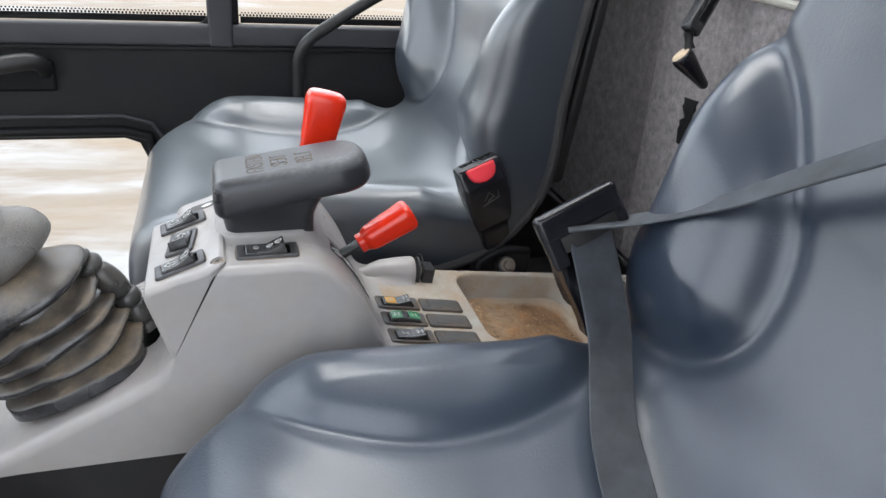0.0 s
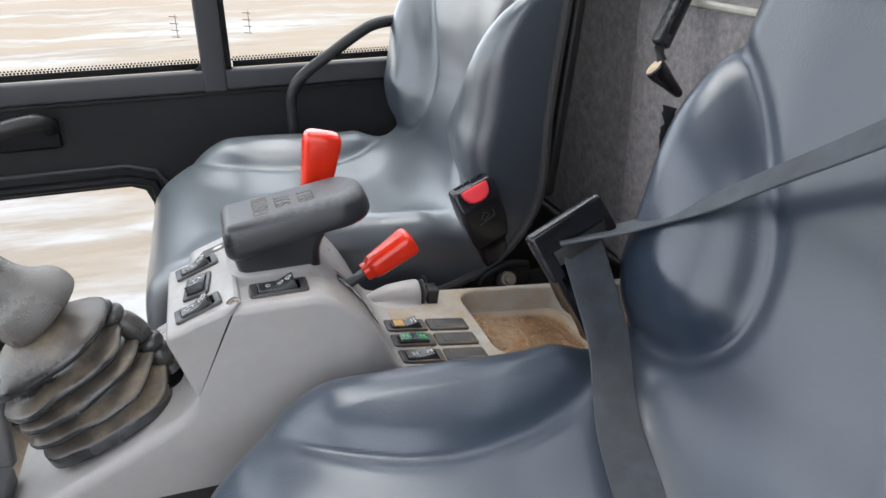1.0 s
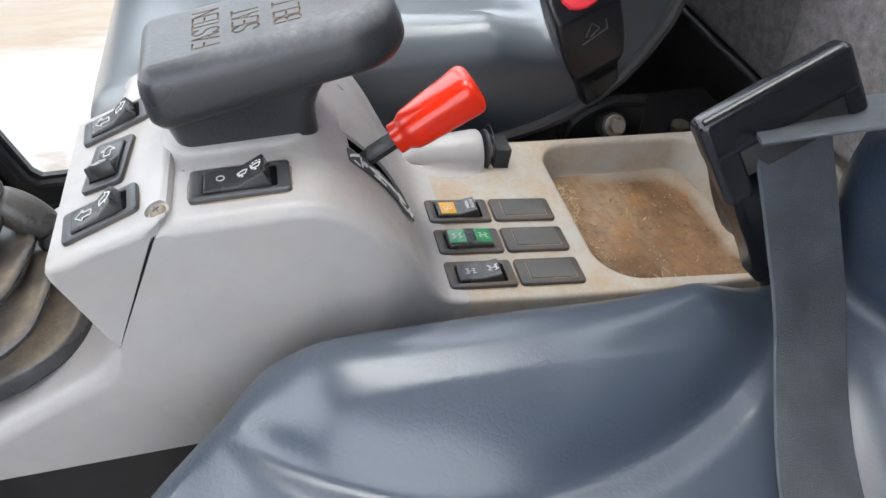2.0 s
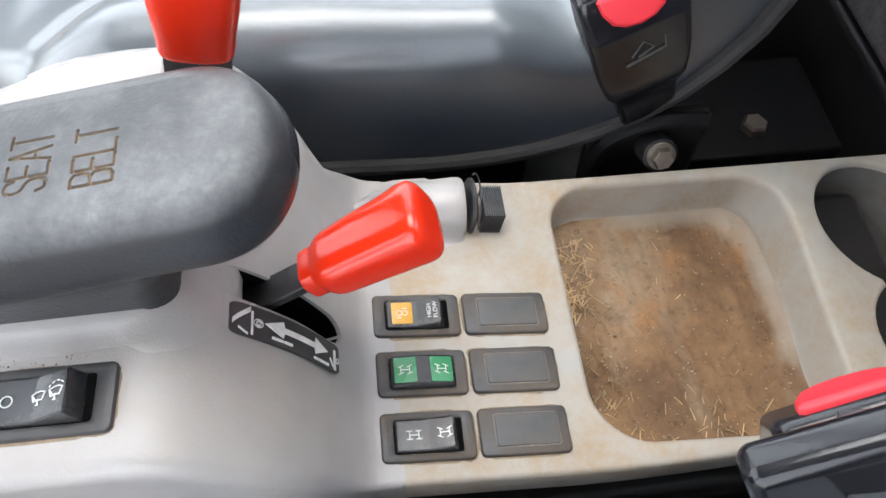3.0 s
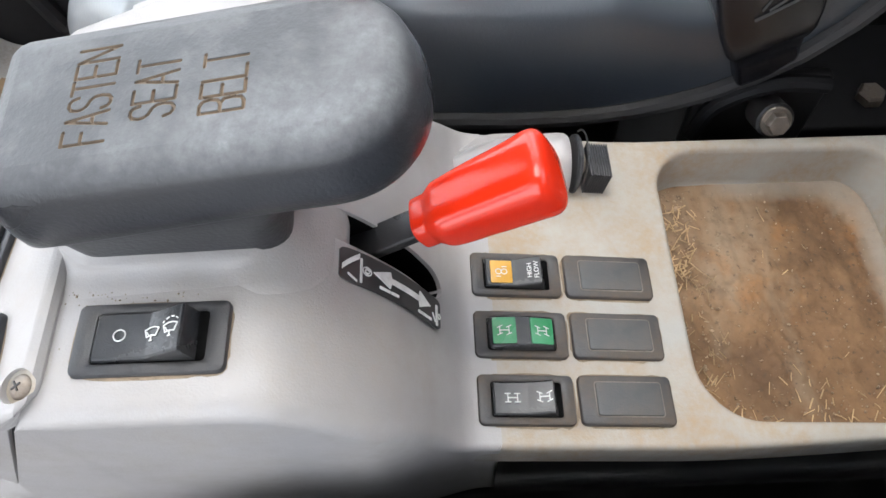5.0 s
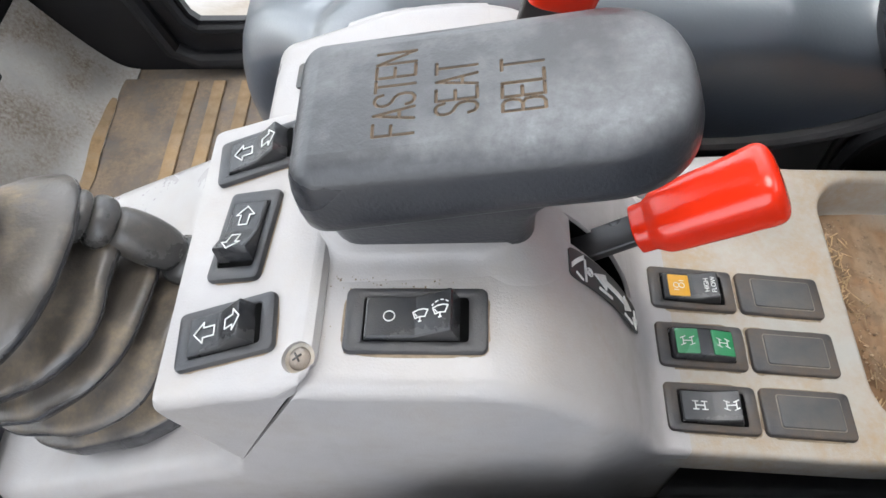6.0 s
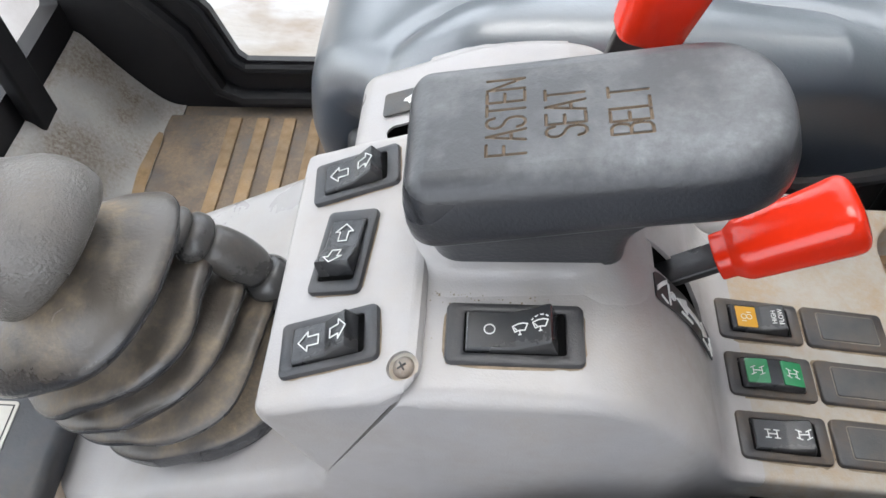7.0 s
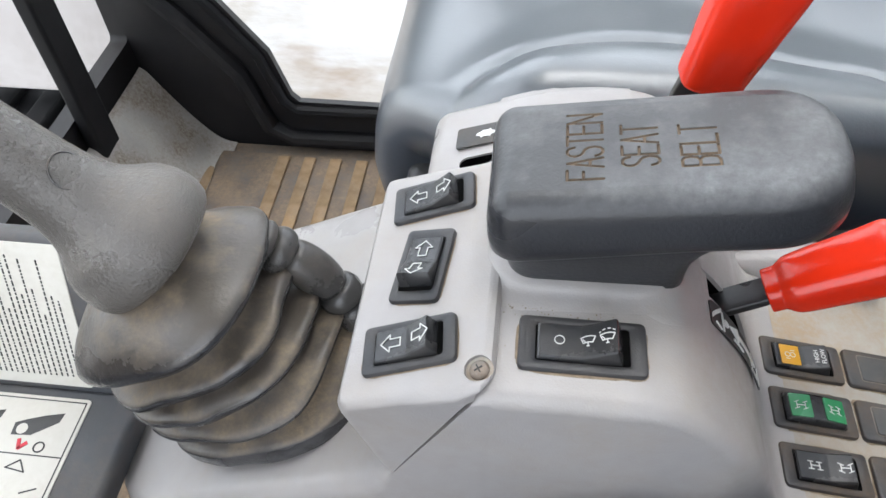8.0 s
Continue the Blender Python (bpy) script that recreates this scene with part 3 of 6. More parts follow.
def build_door_trim():
    # sill rail and window post
    setting("trim_sill", box((-0.17, WALL_Y - 0.008, 0.768), (0.63, 0.010, 0.019), 0.006, 3), FRAME, "grey-black window sill rail", "trim")
    setting("trim_sill_lip", box((-0.17, WALL_Y - 0.004, 0.744), (0.63, 0.006, 0.004), 0.002), PANEL, "thin black lip under the sill", "trim")
    setting("trim_post", box((-0.148, WALL_Y + 0.003, 1.225), (0.021, 0.024, 0.477), 0.005, 3), FRAME, "dark window post between the panes", "trim")
    setting("trim_post_seal", box((-0.1215, WALL_Y + 0.004, 1.24), (0.006, 0.014, 0.45), 0.003), SEAL, "black rubber seal along the post", "trim")
    # rubber seal round the low pane
    path = [(-0.76, 0.592), (-0.33, 0.592), (-0.288, 0.580), (-0.280, 0.545), (-0.280, 0.22), (-0.30, 0.190), (-0.36, 0.176), (-0.545, 0.176), (-0.567, 0.195), (-0.592, 0.285), (-0.655, 0.375), (-0.775, 0.53)]
    bm = tube(bmesh.new(), [(x, WALL_Y - 0.002, z) for x, z in path] + [(-0.76, WALL_Y - 0.002, 0.592)], 0.010, 10)
    setting("trim_pane_seal", bm, SEAL, "black rubber seal round the low pane", "trim")
    path = [(-0.79, 0.62), (-0.33, 0.62), (-0.28, 0.605), (-0.252, 0.56)]
    setting("trim_pane_bead", tube(bmesh.new(), [(x, WALL_Y - 0.004, z) for x, z in path], 0.004, 8), FRAME, "thin bead round the low pane", "trim")
    path = [(-0.252, 0.12), (-0.56, 0.115), (-0.60, 0.14), (-0.63, 0.25), (-0.70, 0.345), (-0.79, 0.45)]
    setting("trim_pane_rib", tube(bmesh.new(), [(x, WALL_Y - 0.006, z) for x, z in path], 0.016, 10), PANEL, "raised black rib along the low pane", "trim")
    # dotted black band at the foot of the upper panes
    for i, (x0, x1) in enumerate(((-0.78, -0.172), (-0.112, 0.40))):
        bm = box(((x0 + x1) / 2, WALL_Y + 0.022, 0.791), ((x1 - x0) / 2, 0.0015, 0.006), 0.0008, 1)
        setting("trim_band_%d" % (i + 1), bm, SEAL, "black printed band at the foot of the pane", "trim")
        bm = bmesh.new()
        for row in range(2):
            x = x0 + 0.003 * (row % 2)
            while x < x1:
                s = 0.0022 - 0.0005 * row
                lathe(bm, [(s, 0), (s, 0.001)], Matrix.Translation((x, WALL_Y + 0.0215, 0.7995 + row * 0.0042)) @ pose(0, 0, 0, 90, 0, 0), 6)
                x += 0.006
        tagged(part("band_dots", bm, SEAL), "rows of black printed dots on the pane", "print", kind="stuff")


build_door_trim()

# ---------------------------------------------------------------- seats


# the seam of a back wing: height and distance from the seat's middle, closed far outside
WING = [(p.x, p.y) for p in spline([(0.582, 0.275, 0), (0.584, 0.235, 0), (0.590, 0.185, 0), (0.603, 0.138, 0), (0.628, 0.106, 0), (0.668, 0.097, 0), (0.738, 0.116, 0), (0.811, 0.165, 0), (0.866, 0.226, 0), (0.895, 0.275, 0)], 6)]


def wing_depth(z, a):
    """How far a place lies inside a wing's seam (below 0: outside)."""
    best, inside = 1.0, False
    for (z0, y0), (z1, y1) in zip(WING, WING[1:]):
        dz, dy = z1 - z0, y1 - y0
        f = max(0.0, min(1.0, ((z - z0) * dz + (a - y0) * dy) / (dz * dz + dy * dy)))
        best = min(best, math.hypot(z - z0 - f * dz, a - y0 - f * dy))
        if z0 <= z < z1 and a > y0 + dy * (z - z0) / dz:
            inside = True
    return best if inside else -best


def build_seat(m, lean, cover, lab):
    """One bucket seat; lean: how much more upright its back stands."""
    seat = thing("operator_seat", m, lab, "seat", "cab seats")
    # the middle line of the moulded shell: front edge, cushion, fold, back (x, height over the floor)
    line = spline([(-0.266, 0.40, 0), (-0.272, 0.45, 0), (-0.258, 0.508, 0), (-0.212, 0.541, 0), (-0.13, 0.549, 0), (-0.02, 0.546, 0), (0.07, 0.541, 0), (0.13, 0.548, 0), (0.178, 0.572, 0), (0.212, 0.622, 0),
                   (0.242, 0.69, 0), (0.262, 0.77, 0), (0.284, 0.86, 0), (0.305, 0.96, 0), (0.325, 1.06, 0), (0.338, 1.13, 0), (0.352, 1.165, 0), (0.375, 1.175, 0)], 16)
    line = [Vector((p.x - lean * max(0.0, p.y - 0.60), p.y, 0)) for p in line]
    k = len(line)

    def lift(x, z, y):
        """How far the padding stands off the middle line, by place."""
        a = abs(y)
        out = 0.003 * noise.noise((x * 8, y * 8, z * 8))
        if z < 0.60:
            # cushion bolster, a long lens at each side
            q = max(0.0, min(1.0, (x + 0.205) / 0.40))
            e = 0.252 - 0.118 * math.sin(math.pi * q ** 0.85) ** 0.65 - a
            into = 0.5 * (-e + math.sqrt(e * e + 0.00012))
            on = smooth(-0.235, -0.12, x) * smooth(0.185, 0.11, x)
            out += on * (0.55 * min(a, 0.19) ** 2 - 0.004 + 0.026 * (1 - (1 - min(1.0, into / 0.085)) ** 2) - 0.008 * math.exp(-(e / 0.013) ** 2) - 0.010 * smooth(0.0, 0.10, e))
        # back wing, a teardrop at each side
        if 0.55 < z < 0.93 and x > 0.12:
            e = -wing_depth(z, a)
            into = 0.5 * (-e + math.sqrt(e * e + 0.00016))
            fade = smooth(0.93, 0.88, z) * smooth(0.552, 0.60, z)
            out += fade * (0.058 * (1 - (1 - min(1.0, into / 0.088)) ** 2.2) - 0.009 * math.exp(-(e / 0.014) ** 2))
        if z > 0.62:
            out -= 0.010 * (1 - smooth(0.0, 0.16, a)) * smooth(0.62, 0.75, z)
        return out

    bm = bmesh.new()
    rows = []
    r, half = 0.042, 0.252
    ys = [i / 180 * 2 - 1 for i in range(181)]
    for i, p in enumerate(line):
        t = (line[min(i + 1, k - 1)] - line[max(i - 1, 0)]).normalized()
        nn = Vector((-t.y, t.x))
        wide = half - 0.05 * smooth(0.85, 1.15, p.y) - 0.045 * smooth(-0.16, -0.272, p.x) * (1 if p.y < 0.56 else 0)
        row = []

        def put(y, d):
            row.append((p.x + nn.x * d, y, p.y + nn.y * d))

        deep = 0.085 - 0.027 * smooth(0.60, 0.72, p.y)
        put(-wide, -deep)
        for j in range(7):
            a = radians(90 * j / 6)
            y = -wide + r * (1 - math.cos(a))
            put(y, lift(p.x, p.y, y) - r * (1 - math.sin(a)))
        for u in ys[1:-1]:
            y = u * (wide - r)
            put(y, lift(p.x, p.y, y))
        for j in range(6, -1, -1):
            a = radians(90 * j / 6)
            y = wide - r * (1 - math.cos(a))
            put(y, lift(p.x, p.y, y) - r * (1 - math.sin(a)))
        put(wide, -deep)
        rows.append(row)
    rings(bm, rows, True, True, True)
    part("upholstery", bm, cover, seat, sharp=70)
    # seam piping low along the cushion's sides and up the back's edges
    for sgn in (-1, 1):
        pts = []
        for i in range(14, k - 25, 5):
            p = line[i]
            t = (line[i + 1] - line[i - 1]).normalized()
            nn = Vector((-t.y, t.x))
            wide = half - 0.05 * smooth(0.85, 1.15, p.y) - 0.045 * smooth(-0.16, -0.272, p.x) * (1 if p.y < 0.56 else 0)
            low = 0.078 - 0.027 * smooth(0.60, 0.72, p.y)
            pts.append((p.x - nn.x * low, sgn * (wide + 0.001), p.y - nn.y * low))
        part("piping", tube(bmesh.new(), pts, 0.0068, 10), PIPING, seat, "dusty black seam piping")
    part("cushion_pan", box((-0.03, 0, 0.452), (0.205, 0.225, 0.02), 0.015), BLACK, seat, "black cushion pan")
    part("seat_base", box((-0.01, 0, 0.215), (0.17, 0.19, 0.215), 0.02), BLACK, seat, "black seat base box")
    part("back_shell", rbox(bmesh.new(), (0, 0, 0), (0.010, 0.215, 0.29), 0.009, 3, (1, 4, 4), None, pose(0.376 - lean * 0.26, 0, 0.86, 0, 13 - 57 * lean, 0)), BLACK, seat, "black moulded back shell")
    return seat


build_seat(pose(-0.016, 0.385, FLOOR_Z), 0.105, BRIGHT_TOP_VINYL, "dark grey vinyl bucket seat with side bolsters, tops coloured lighter, beside the door")
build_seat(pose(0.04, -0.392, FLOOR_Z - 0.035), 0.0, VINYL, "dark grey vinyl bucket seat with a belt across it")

# ---------------------------------------------------------------- centre console
NEAR_Y, FAR_Y = -0.123, 0.113


def extrude_soft(bm, prof, near, far, r, n, floor_z, weight, weight_far):
    """A profile of (x, z) run across from near(x) to far(x), its side edges rounded with radius r (the weights: how much of it at each point)."""
    k = len(prof)
    nor = []
    for i in range(k):
        a, b = Vector(prof[max(i - 1, 0)]), Vector(prof[min(i + 1, k - 1)])
        t = (b - a).normalized()
        nor.append(Vector((-t.y, t.x)))
    turn = [radians(90 * i / n) for i in range(n + 1)]
    stations = [(0, 1 - math.cos(a), 1 - math.sin(a)) for a in turn] + [(i / 10, 1.0, 0.0) for i in range(1, 10)] + [(1, 1 - math.cos(a), 1 - math.sin(a)) for a in reversed(turn)]
    rows = []
    for f, over, down in stations:
        row = []
        for i, ((x, z), q) in enumerate(zip(prof, nor)):
            w = weight[i] if f == 0 else (weight_far[i] if f == 1 else 0.5 * (weight[i] + weight_far[i]))
            y0, y1, e = near(x), far(x), r * max(w, 0.04)
            ea, eb = r * max(weight[i], 0.04), r * max(weight_far[i], 0.04)
            y = y0 + e * over if f == 0 else (y1 - e * over if f == 1 else y0 + ea + (y1 - y0 - ea - eb) * f)
            row.append((x - q.x * down * r * w, y, z - q.y * down * r * w))
        rows.append(row)
    vs = rings(bm, rows, False, False, False)
    # flanks, front, back and underside down to one level
    low = [[bm.verts.new((v.co.x, v.co.y, min(floor_z, v.co.z - 0.003))) for v in row] for row in (vs[0], vs[-1])]
    for row, under in ((vs[0], low[0]), (vs[-1], low[1])):
        for i in range(k - 1):
            bm.faces.new((row[i], row[i + 1], under[i + 1], under[i]))
    bm.faces.new([r_[0] for r_ in vs] + [low[1][0], low[0][0]])
    bm.faces.new([r_[-1] for r_ in vs] + [low[1][-1], low[0][-1]])
    for i in range(k - 1):
        bm.faces.new((low[0][i], low[0][i + 1], low[1][i + 1], low[1][i]))
    return bm


SCREW_M = pose(-0.1668, -0.1095, 0.7150, 0, -18.5, 30)


def build_console():
    con = thing("centre_console", pose(0, 0, FLOOR_Z), "light grey moulded plastic centre console with dusty tray", "console")
    # plinth
    part("plinth", box((-0.005, -0.004, 0.30), (0.385, 0.108, 0.213), 0.01), BLACK, con, "black plinth under the console", world=True)
    # one shell: joystick platform in front, lever hump behind
    prof = [(-0.418, 0.492), (-0.412, 0.506), (-0.398, 0.516)] + [(-0.398 + 0.0184 * i, 0.516 + 0.0092 * i) for i in range(1, 10)] + [(-0.2235, 0.608)]
    n_front = len(prof)
    prof += [(-0.2135, 0.6215), (-0.2085, 0.6265), (-0.1690, 0.7045)]
    n_joint = len(prof)
    prof += [(-0.1655, 0.7095), (-0.160, 0.7115)] + [(-0.15 + 0.012 * i, 0.7115) for i in range(5)]
    prof += [(p.x, p.y) for p in spline([(-0.092, 0.7115, 0), (-0.074, 0.7065, 0), (-0.054, 0.690, 0), (-0.034, 0.664, 0), (-0.0225, 0.641, 0), (-0.0165, 0.6265, 0), (-0.0122, 0.6165, 0), (-0.0080, 0.6085, 0), (-0.0035, 0.6036, 0), (0.001, 0.6011, 0), (0.006, 0.5996, 0), (0.0115, 0.5982, 0)], 6)]
    prof.append((0.0125, 0.5945))
    front = [1.25] * n_front + [0.4, 0.0, 0.0] + [0.5]
    weight = front + [0.85 - 0.50 * smooth(0.632, 0.602, z) for x, z in prof[n_joint + 1:]]
    weight_far = front + [0.95 + 1.6 * smooth(0.700, 0.635, z) - 2.2 * smooth(0.632, 0.602, z) for x, z in prof[n_joint + 1:]]

    def corner(x):
        """How far the front corners of the platform draw in."""
        f = max(0.0, min(1.0, (-0.376 - x) / 0.042))
        return 0.036 * (1 - math.sqrt(1 - f * f))

    near_side = lambda x: NEAR_Y + corner(x) + 0.0135 * smooth(-0.045, 0.006, x)
    far_side = lambda x: FAR_Y - corner(x) - 0.011 * smooth(-0.218, -0.206, x) - 0.0155 * smooth(-0.060, -0.012, x)
    far_prof = [(-0.2105, 0.600), (-0.2118, 0.655)] + [(p.x, p.y) for p in spline([(-0.2120, 0.668, 0), (-0.2105, 0.6775, 0), (-0.2055, 0.6838, 0), (-0.196, 0.6878, 0), (-0.172, 0.6965, 0), (-0.150, 0.7048, 0), (-0.131, 0.7098, 0), (-0.112, 0.7120, 0), (-0.092, 0.7121, 0)], 5)]
    bm = extrude_soft(bmesh.new(), prof, near_side, far_side, 0.010, 7, 0.512, weight, weight_far)
    for v in bm.verts:
        # beyond the armrest the hump stays under the sloping block
        if v.co.y > 0.026 and -0.20 < v.co.x < -0.096:
            v.co.z = min(v.co.z, float(np.interp(v.co.x, [p[0] for p in far_prof[6:]], [p[1] for p in far_prof[6:]])) - 0.0025)
    hump = part("shell", bm, CONSOLE, con, world=True, sharp=50)
    to_con = con.matrix_basis.inverted()
    for yc, x0, x1 in ((-0.0345, -0.0745, -0.0150), (0.050, -0.104, -0.062)):
        slot = [p for p in prof if x0 < p[0] < x1]
        bm = bmesh.new()
        # a curved pocket that follows the hump's back
        rows, fill = [], []
        k = len(slot)
        for i, (x, z) in enumerate(slot):
            a, b = Vector(slot[max(i - 1, 0)]), Vector(slot[min(i + 1, k - 1)])
            t = (b - a).normalized()
            nn = Vector((-t.y, t.x))
            w = 0.0082 * math.sqrt(max(0.02, 1 - abs(2 * i / (k - 1) - 1) ** 4))
            top, low = Vector((x, z)) + nn * 0.01, Vector((x, z)) - nn * 0.028
            rows.append([(low.x, yc - w, low.y), (low.x, yc + w, low.y), (top.x, yc + w, top.y), (top.x, yc - w, top.y)])
            top, low, flo = Vector((x, z)) - nn * 0.0022, Vector((x, z)) - nn * 0.0285, Vector((x, z)) - nn * 0.027
            v = w - 0.0004
            fill.append([(top.x, yc - w * 1.01, top.y), (low.x, yc - w * 1.01, low.y), (low.x, yc + w * 1.01, low.y), (top.x, yc + w * 1.01, top.y), (top.x, yc + v, top.y), (flo.x, yc + v, flo.y), (flo.x, yc - v, flo.y), (top.x, yc - v, top.y)])
        rings(bm, rows)
        bm.transform(to_con)
        cut(hump, bm)
        # black insert paints in the shade of the lever slot
        bm = bmesh.new()
        rings(bm, fill)
        part("slot_shade", bm, VOID, con, "black insert for the shade inside the lever slot", world=True)
    # raised block beyond the pod, with an oblong hole
    far_block = part("far_block", extrude_soft(bmesh.new(), far_prof, lambda x: 0.0275, lambda x: 0.1035, 0.011, 6, 0.600, [1.0] * len(far_prof), [1.0] * len(far_prof)), CONSOLE, con, world=True, sharp=50)
    bm = bmesh.new()
    slab(bm, rrect(-0.178, 0.0440, 0.013, 0.0052, 0.005), 0.66, 0.74, 0.0005)
    bm.transform(to_con)
    cut(far_block, bm)
    # black sleeve gives the oblong hole its inner shade
    bm = bmesh.new()
    mouth = lambda x: float(np.interp(x, [p[0] for p in far_prof[4:]], [p[1] for p in far_prof[4:]])) - 0.0016
    ring = lambda h: rrect(-0.178, 0.0440, 0.013 + h, 0.0052 + h, 0.005)
    rings(bm, [[(x, y, 0.663) for x, y in ring(0.0003)], [(x, y, mouth(x)) for x, y in ring(0.0003)], [(x, y, mouth(x)) for x, y in ring(-0.0004)], [(x, y, 0.666) for x, y in ring(-0.0004)]])
    part("hole_shade", bm, VOID, con, "black insert for the shade inside the oblong hole", world=True)
    # collar under the armrest, flaring into the hump
    back = lambda x: float(np.interp(x, [p[0] for p in prof[n_joint + 2:]], [p[1] for p in prof[n_joint + 2:]]))
    rows = []
    for cx, hx, hy, z in ((-0.115, 0.060, 0.0520, 0.7000), (-0.115, 0.060, 0.0510, 0.7100), (-0.1170, 0.0565, 0.0470, 0.7115), (-0.1185, 0.0530, 0.0432, 0.7121), (-0.1195, 0.0500, 0.0405, 0.7130), (-0.1202, 0.0478, 0.0384, 0.7142), (-0.121, 0.0462, 0.0369, 0.7158), (-0.121, 0.0455, 0.0360, 0.7180)):
        drop = 1.0 - 0.75 * smooth(0.7105, 0.7165, z)
        rows.append([(x, y, z - drop * (0.7115 - back(x))) for x, y in rrect(cx, -0.0275, hx, hy, 0.024, 10)])
    bm = bmesh.new()
    rings(bm, rows)
    part("armrest_collar", bm, CONSOLE, con, world=True, sharp=70)
    # front switch pod, closed by a slanting joint
    pod = [(-0.2125, 0.6215), (-0.2100, 0.6225), (-0.2090, 0.6247)] + [(-0.2092 + 0.0062 * i, 0.6247 + 0.01285 * i) for i in range(1, 6)] + [(-0.1726, 0.7005), (-0.1697, 0.7041), (-0.1640, 0.7062), (-0.1600, 0.7075)]
    pod += [(-0.1588, 0.7100), (-0.1592, 0.7130), (-0.1612, 0.7152), (-0.1650, 0.7155)]
    pod += [(-0.1650 - 0.0122 * i, 0.7155 - 0.0041 * i) for i in range(1, 6)] + [(-0.2295, 0.6932), (-0.2314, 0.6885), (-0.2308, 0.683), (-0.2230, 0.656), (-0.2170, 0.634)]
    rr = 0.007
    rows = []
    for j in range(7):
        a = radians(90 * j / 6)
        rows.append((NEAR_Y + rr * (1 - math.cos(a)), rr * (1 - math.sin(a)) * 0.75))
    rows.insert(0, (NEAR_Y, rr * 0.75 + 0.0012))
    for j in range(6, -1, -1):
        a = radians(90 * j / 6)
        rows.append((0.026 - rr * (1 - math.cos(a)), rr * (1 - math.sin(a)) * 0.75))

    def pod_row(y, d):
        out = []
        for (x, z), (xi, zi) in zip(pod, inset(pod, d)):
            f = (1.0 - 0.72 * smooth(-0.176, -0.166, x)) - 0.85 * smooth(-0.2130, -0.2092, x) * smooth(0.7060, 0.698, z) * smooth(-0.1640, -0.1690, x)
            in_by = 0.011 * max(0.0, (x + 0.1720) / 0.0132) ** 2.4 if y < -0.05 else 0.0
            out.append((x + (xi - x) * f, y + in_by, z + (zi - z) * f))
        return out

    bm = bmesh.new()
    rings(bm, [pod_row(y, d) for y, d in rows])
    pod_shell = part("switch_pod", bm, CONSOLE, con, world=True, sharp=50)
    bm = lathe(bmesh.new(), [(0.0002, -0.0042), (0.0050, -0.0042), (0.0064, -0.0030), (0.0066, 0.0), (0.0066, 0.004), (0.0002, 0.004)], SCREW_M, 28)
    bm.transform(to_con)
    cut(pod_shell, bm, crossing=True)
    # black block behind the slit, for the shade in it
    part("pod_gap_shade", rbox(bmesh.new(), (0, 0, 0), (0.0030, 0.078, 0.044), 0.001, 1, (1, 1, 1), None, pose(-0.1890, -0.0425, 0.6640, 0, 27.5, 0)), SEAL, con, "black block for the shade in the gap under the switch pod", world=True)

    # rear deck with tray and cup well
    far = lambda u: 0.0870 + 0.105 * max(0.0, u - 0.10) - 0.0008
    near = lambda u: -0.109 + 0.010 * smooth(0.10, 0.32, u)
    us = [-0.008 + 0.02 * i for i in range(24)]
    outer = [(u, near(u)) for u in us] + [(u, far(u)) for u in reversed(us)]
    tray_o = []
    for x, y in rrect(0.2085, 0.0, 0.0875, 0.094, 0.034, 10):
        tray_o.append((x + 0.006 * y / 0.09 * smooth(0.2, 0.3, x), y * (0.0825 + 0.09 * (x - 0.14)) / 0.094 if y > 0 else y))
    cup_o = []
    for i in range(41):
        a = radians(-62 + 304 * i / 40)
        cup_o.append((0.374 + 0.054 * math.cos(a), 0.0545 + 0.0535 * math.sin(a)))
    for i in range(41):
        a = radians(122 + 296 * i / 40)
        cup_o.append((0.374 + 0.047 * math.cos(a), -0.0375 + 0.047 * math.sin(a)))
    bm = bmesh.new()
    plate_with_holes(bm, inset(outer, 0.003), [inset(tray_o, -0.003), inset(cup_o, -0.003)])

    def skirt(loop, rows):
        rings(bm, [[(x, y, z) for x, y in inset(loop, d)] for d, z in rows], True, False, False)

    skirt(outer, [(0.003, 0), (0.0016, -0.0004), (0.0005, -0.0015), (0, -0.0032), (-0.0010, -0.012), (-0.0012, -0.020), (0.0020, -0.024), (0.006, -0.026)])
    skirt(tray_o, [(-0.003, 0), (-0.001, -0.0006), (0.0002, -0.002), (0.001, -0.005), (0.0035, -0.030), (0.005, -0.036), (0.009, -0.0405), (0.015, -0.042)])
    skirt(cup_o, [(-0.003, 0), (-0.001, -0.0006), (0.0002, -0.002), (0.0006, -0.008)])
    bm.faces.new([bm.verts.new((x, y, -0.042)) for x, y in inset(tray_o, 0.015)])
    bmesh.ops.remove_doubles(bm, verts=bm.verts, dist=1e-5)
    bm.transform(DECK)
    part("rear_deck", bm, TRAY, con, "grey plastic deck with a deep rounded tray", world=True, sharp=40)
    bm = bmesh.new()
    rings(bm, [[(x, y, z) for x, y in inset(cup_o, d)] for d, z in ((0.0010, -0.0045), (0.0020, -0.030), (0.005, -0.095))], True, False, False)
    bm.faces.new([bm.verts.new((x, y, -0.095)) for x, y in inset(cup_o, 0.005)])
    bmesh.ops.remove_doubles(bm, verts=bm.verts, dist=1e-5)
    bm.transform(DECK)
    part("cup_well", bm, WELL, con, "dusty double cup well, its plastic darkened for the shade inside", world=True, sharp=40)
    # plug boss
    boss = DECK @ pose(0.0, 0.0575, 0.0)
    bm = bmesh.new()
    rows = []
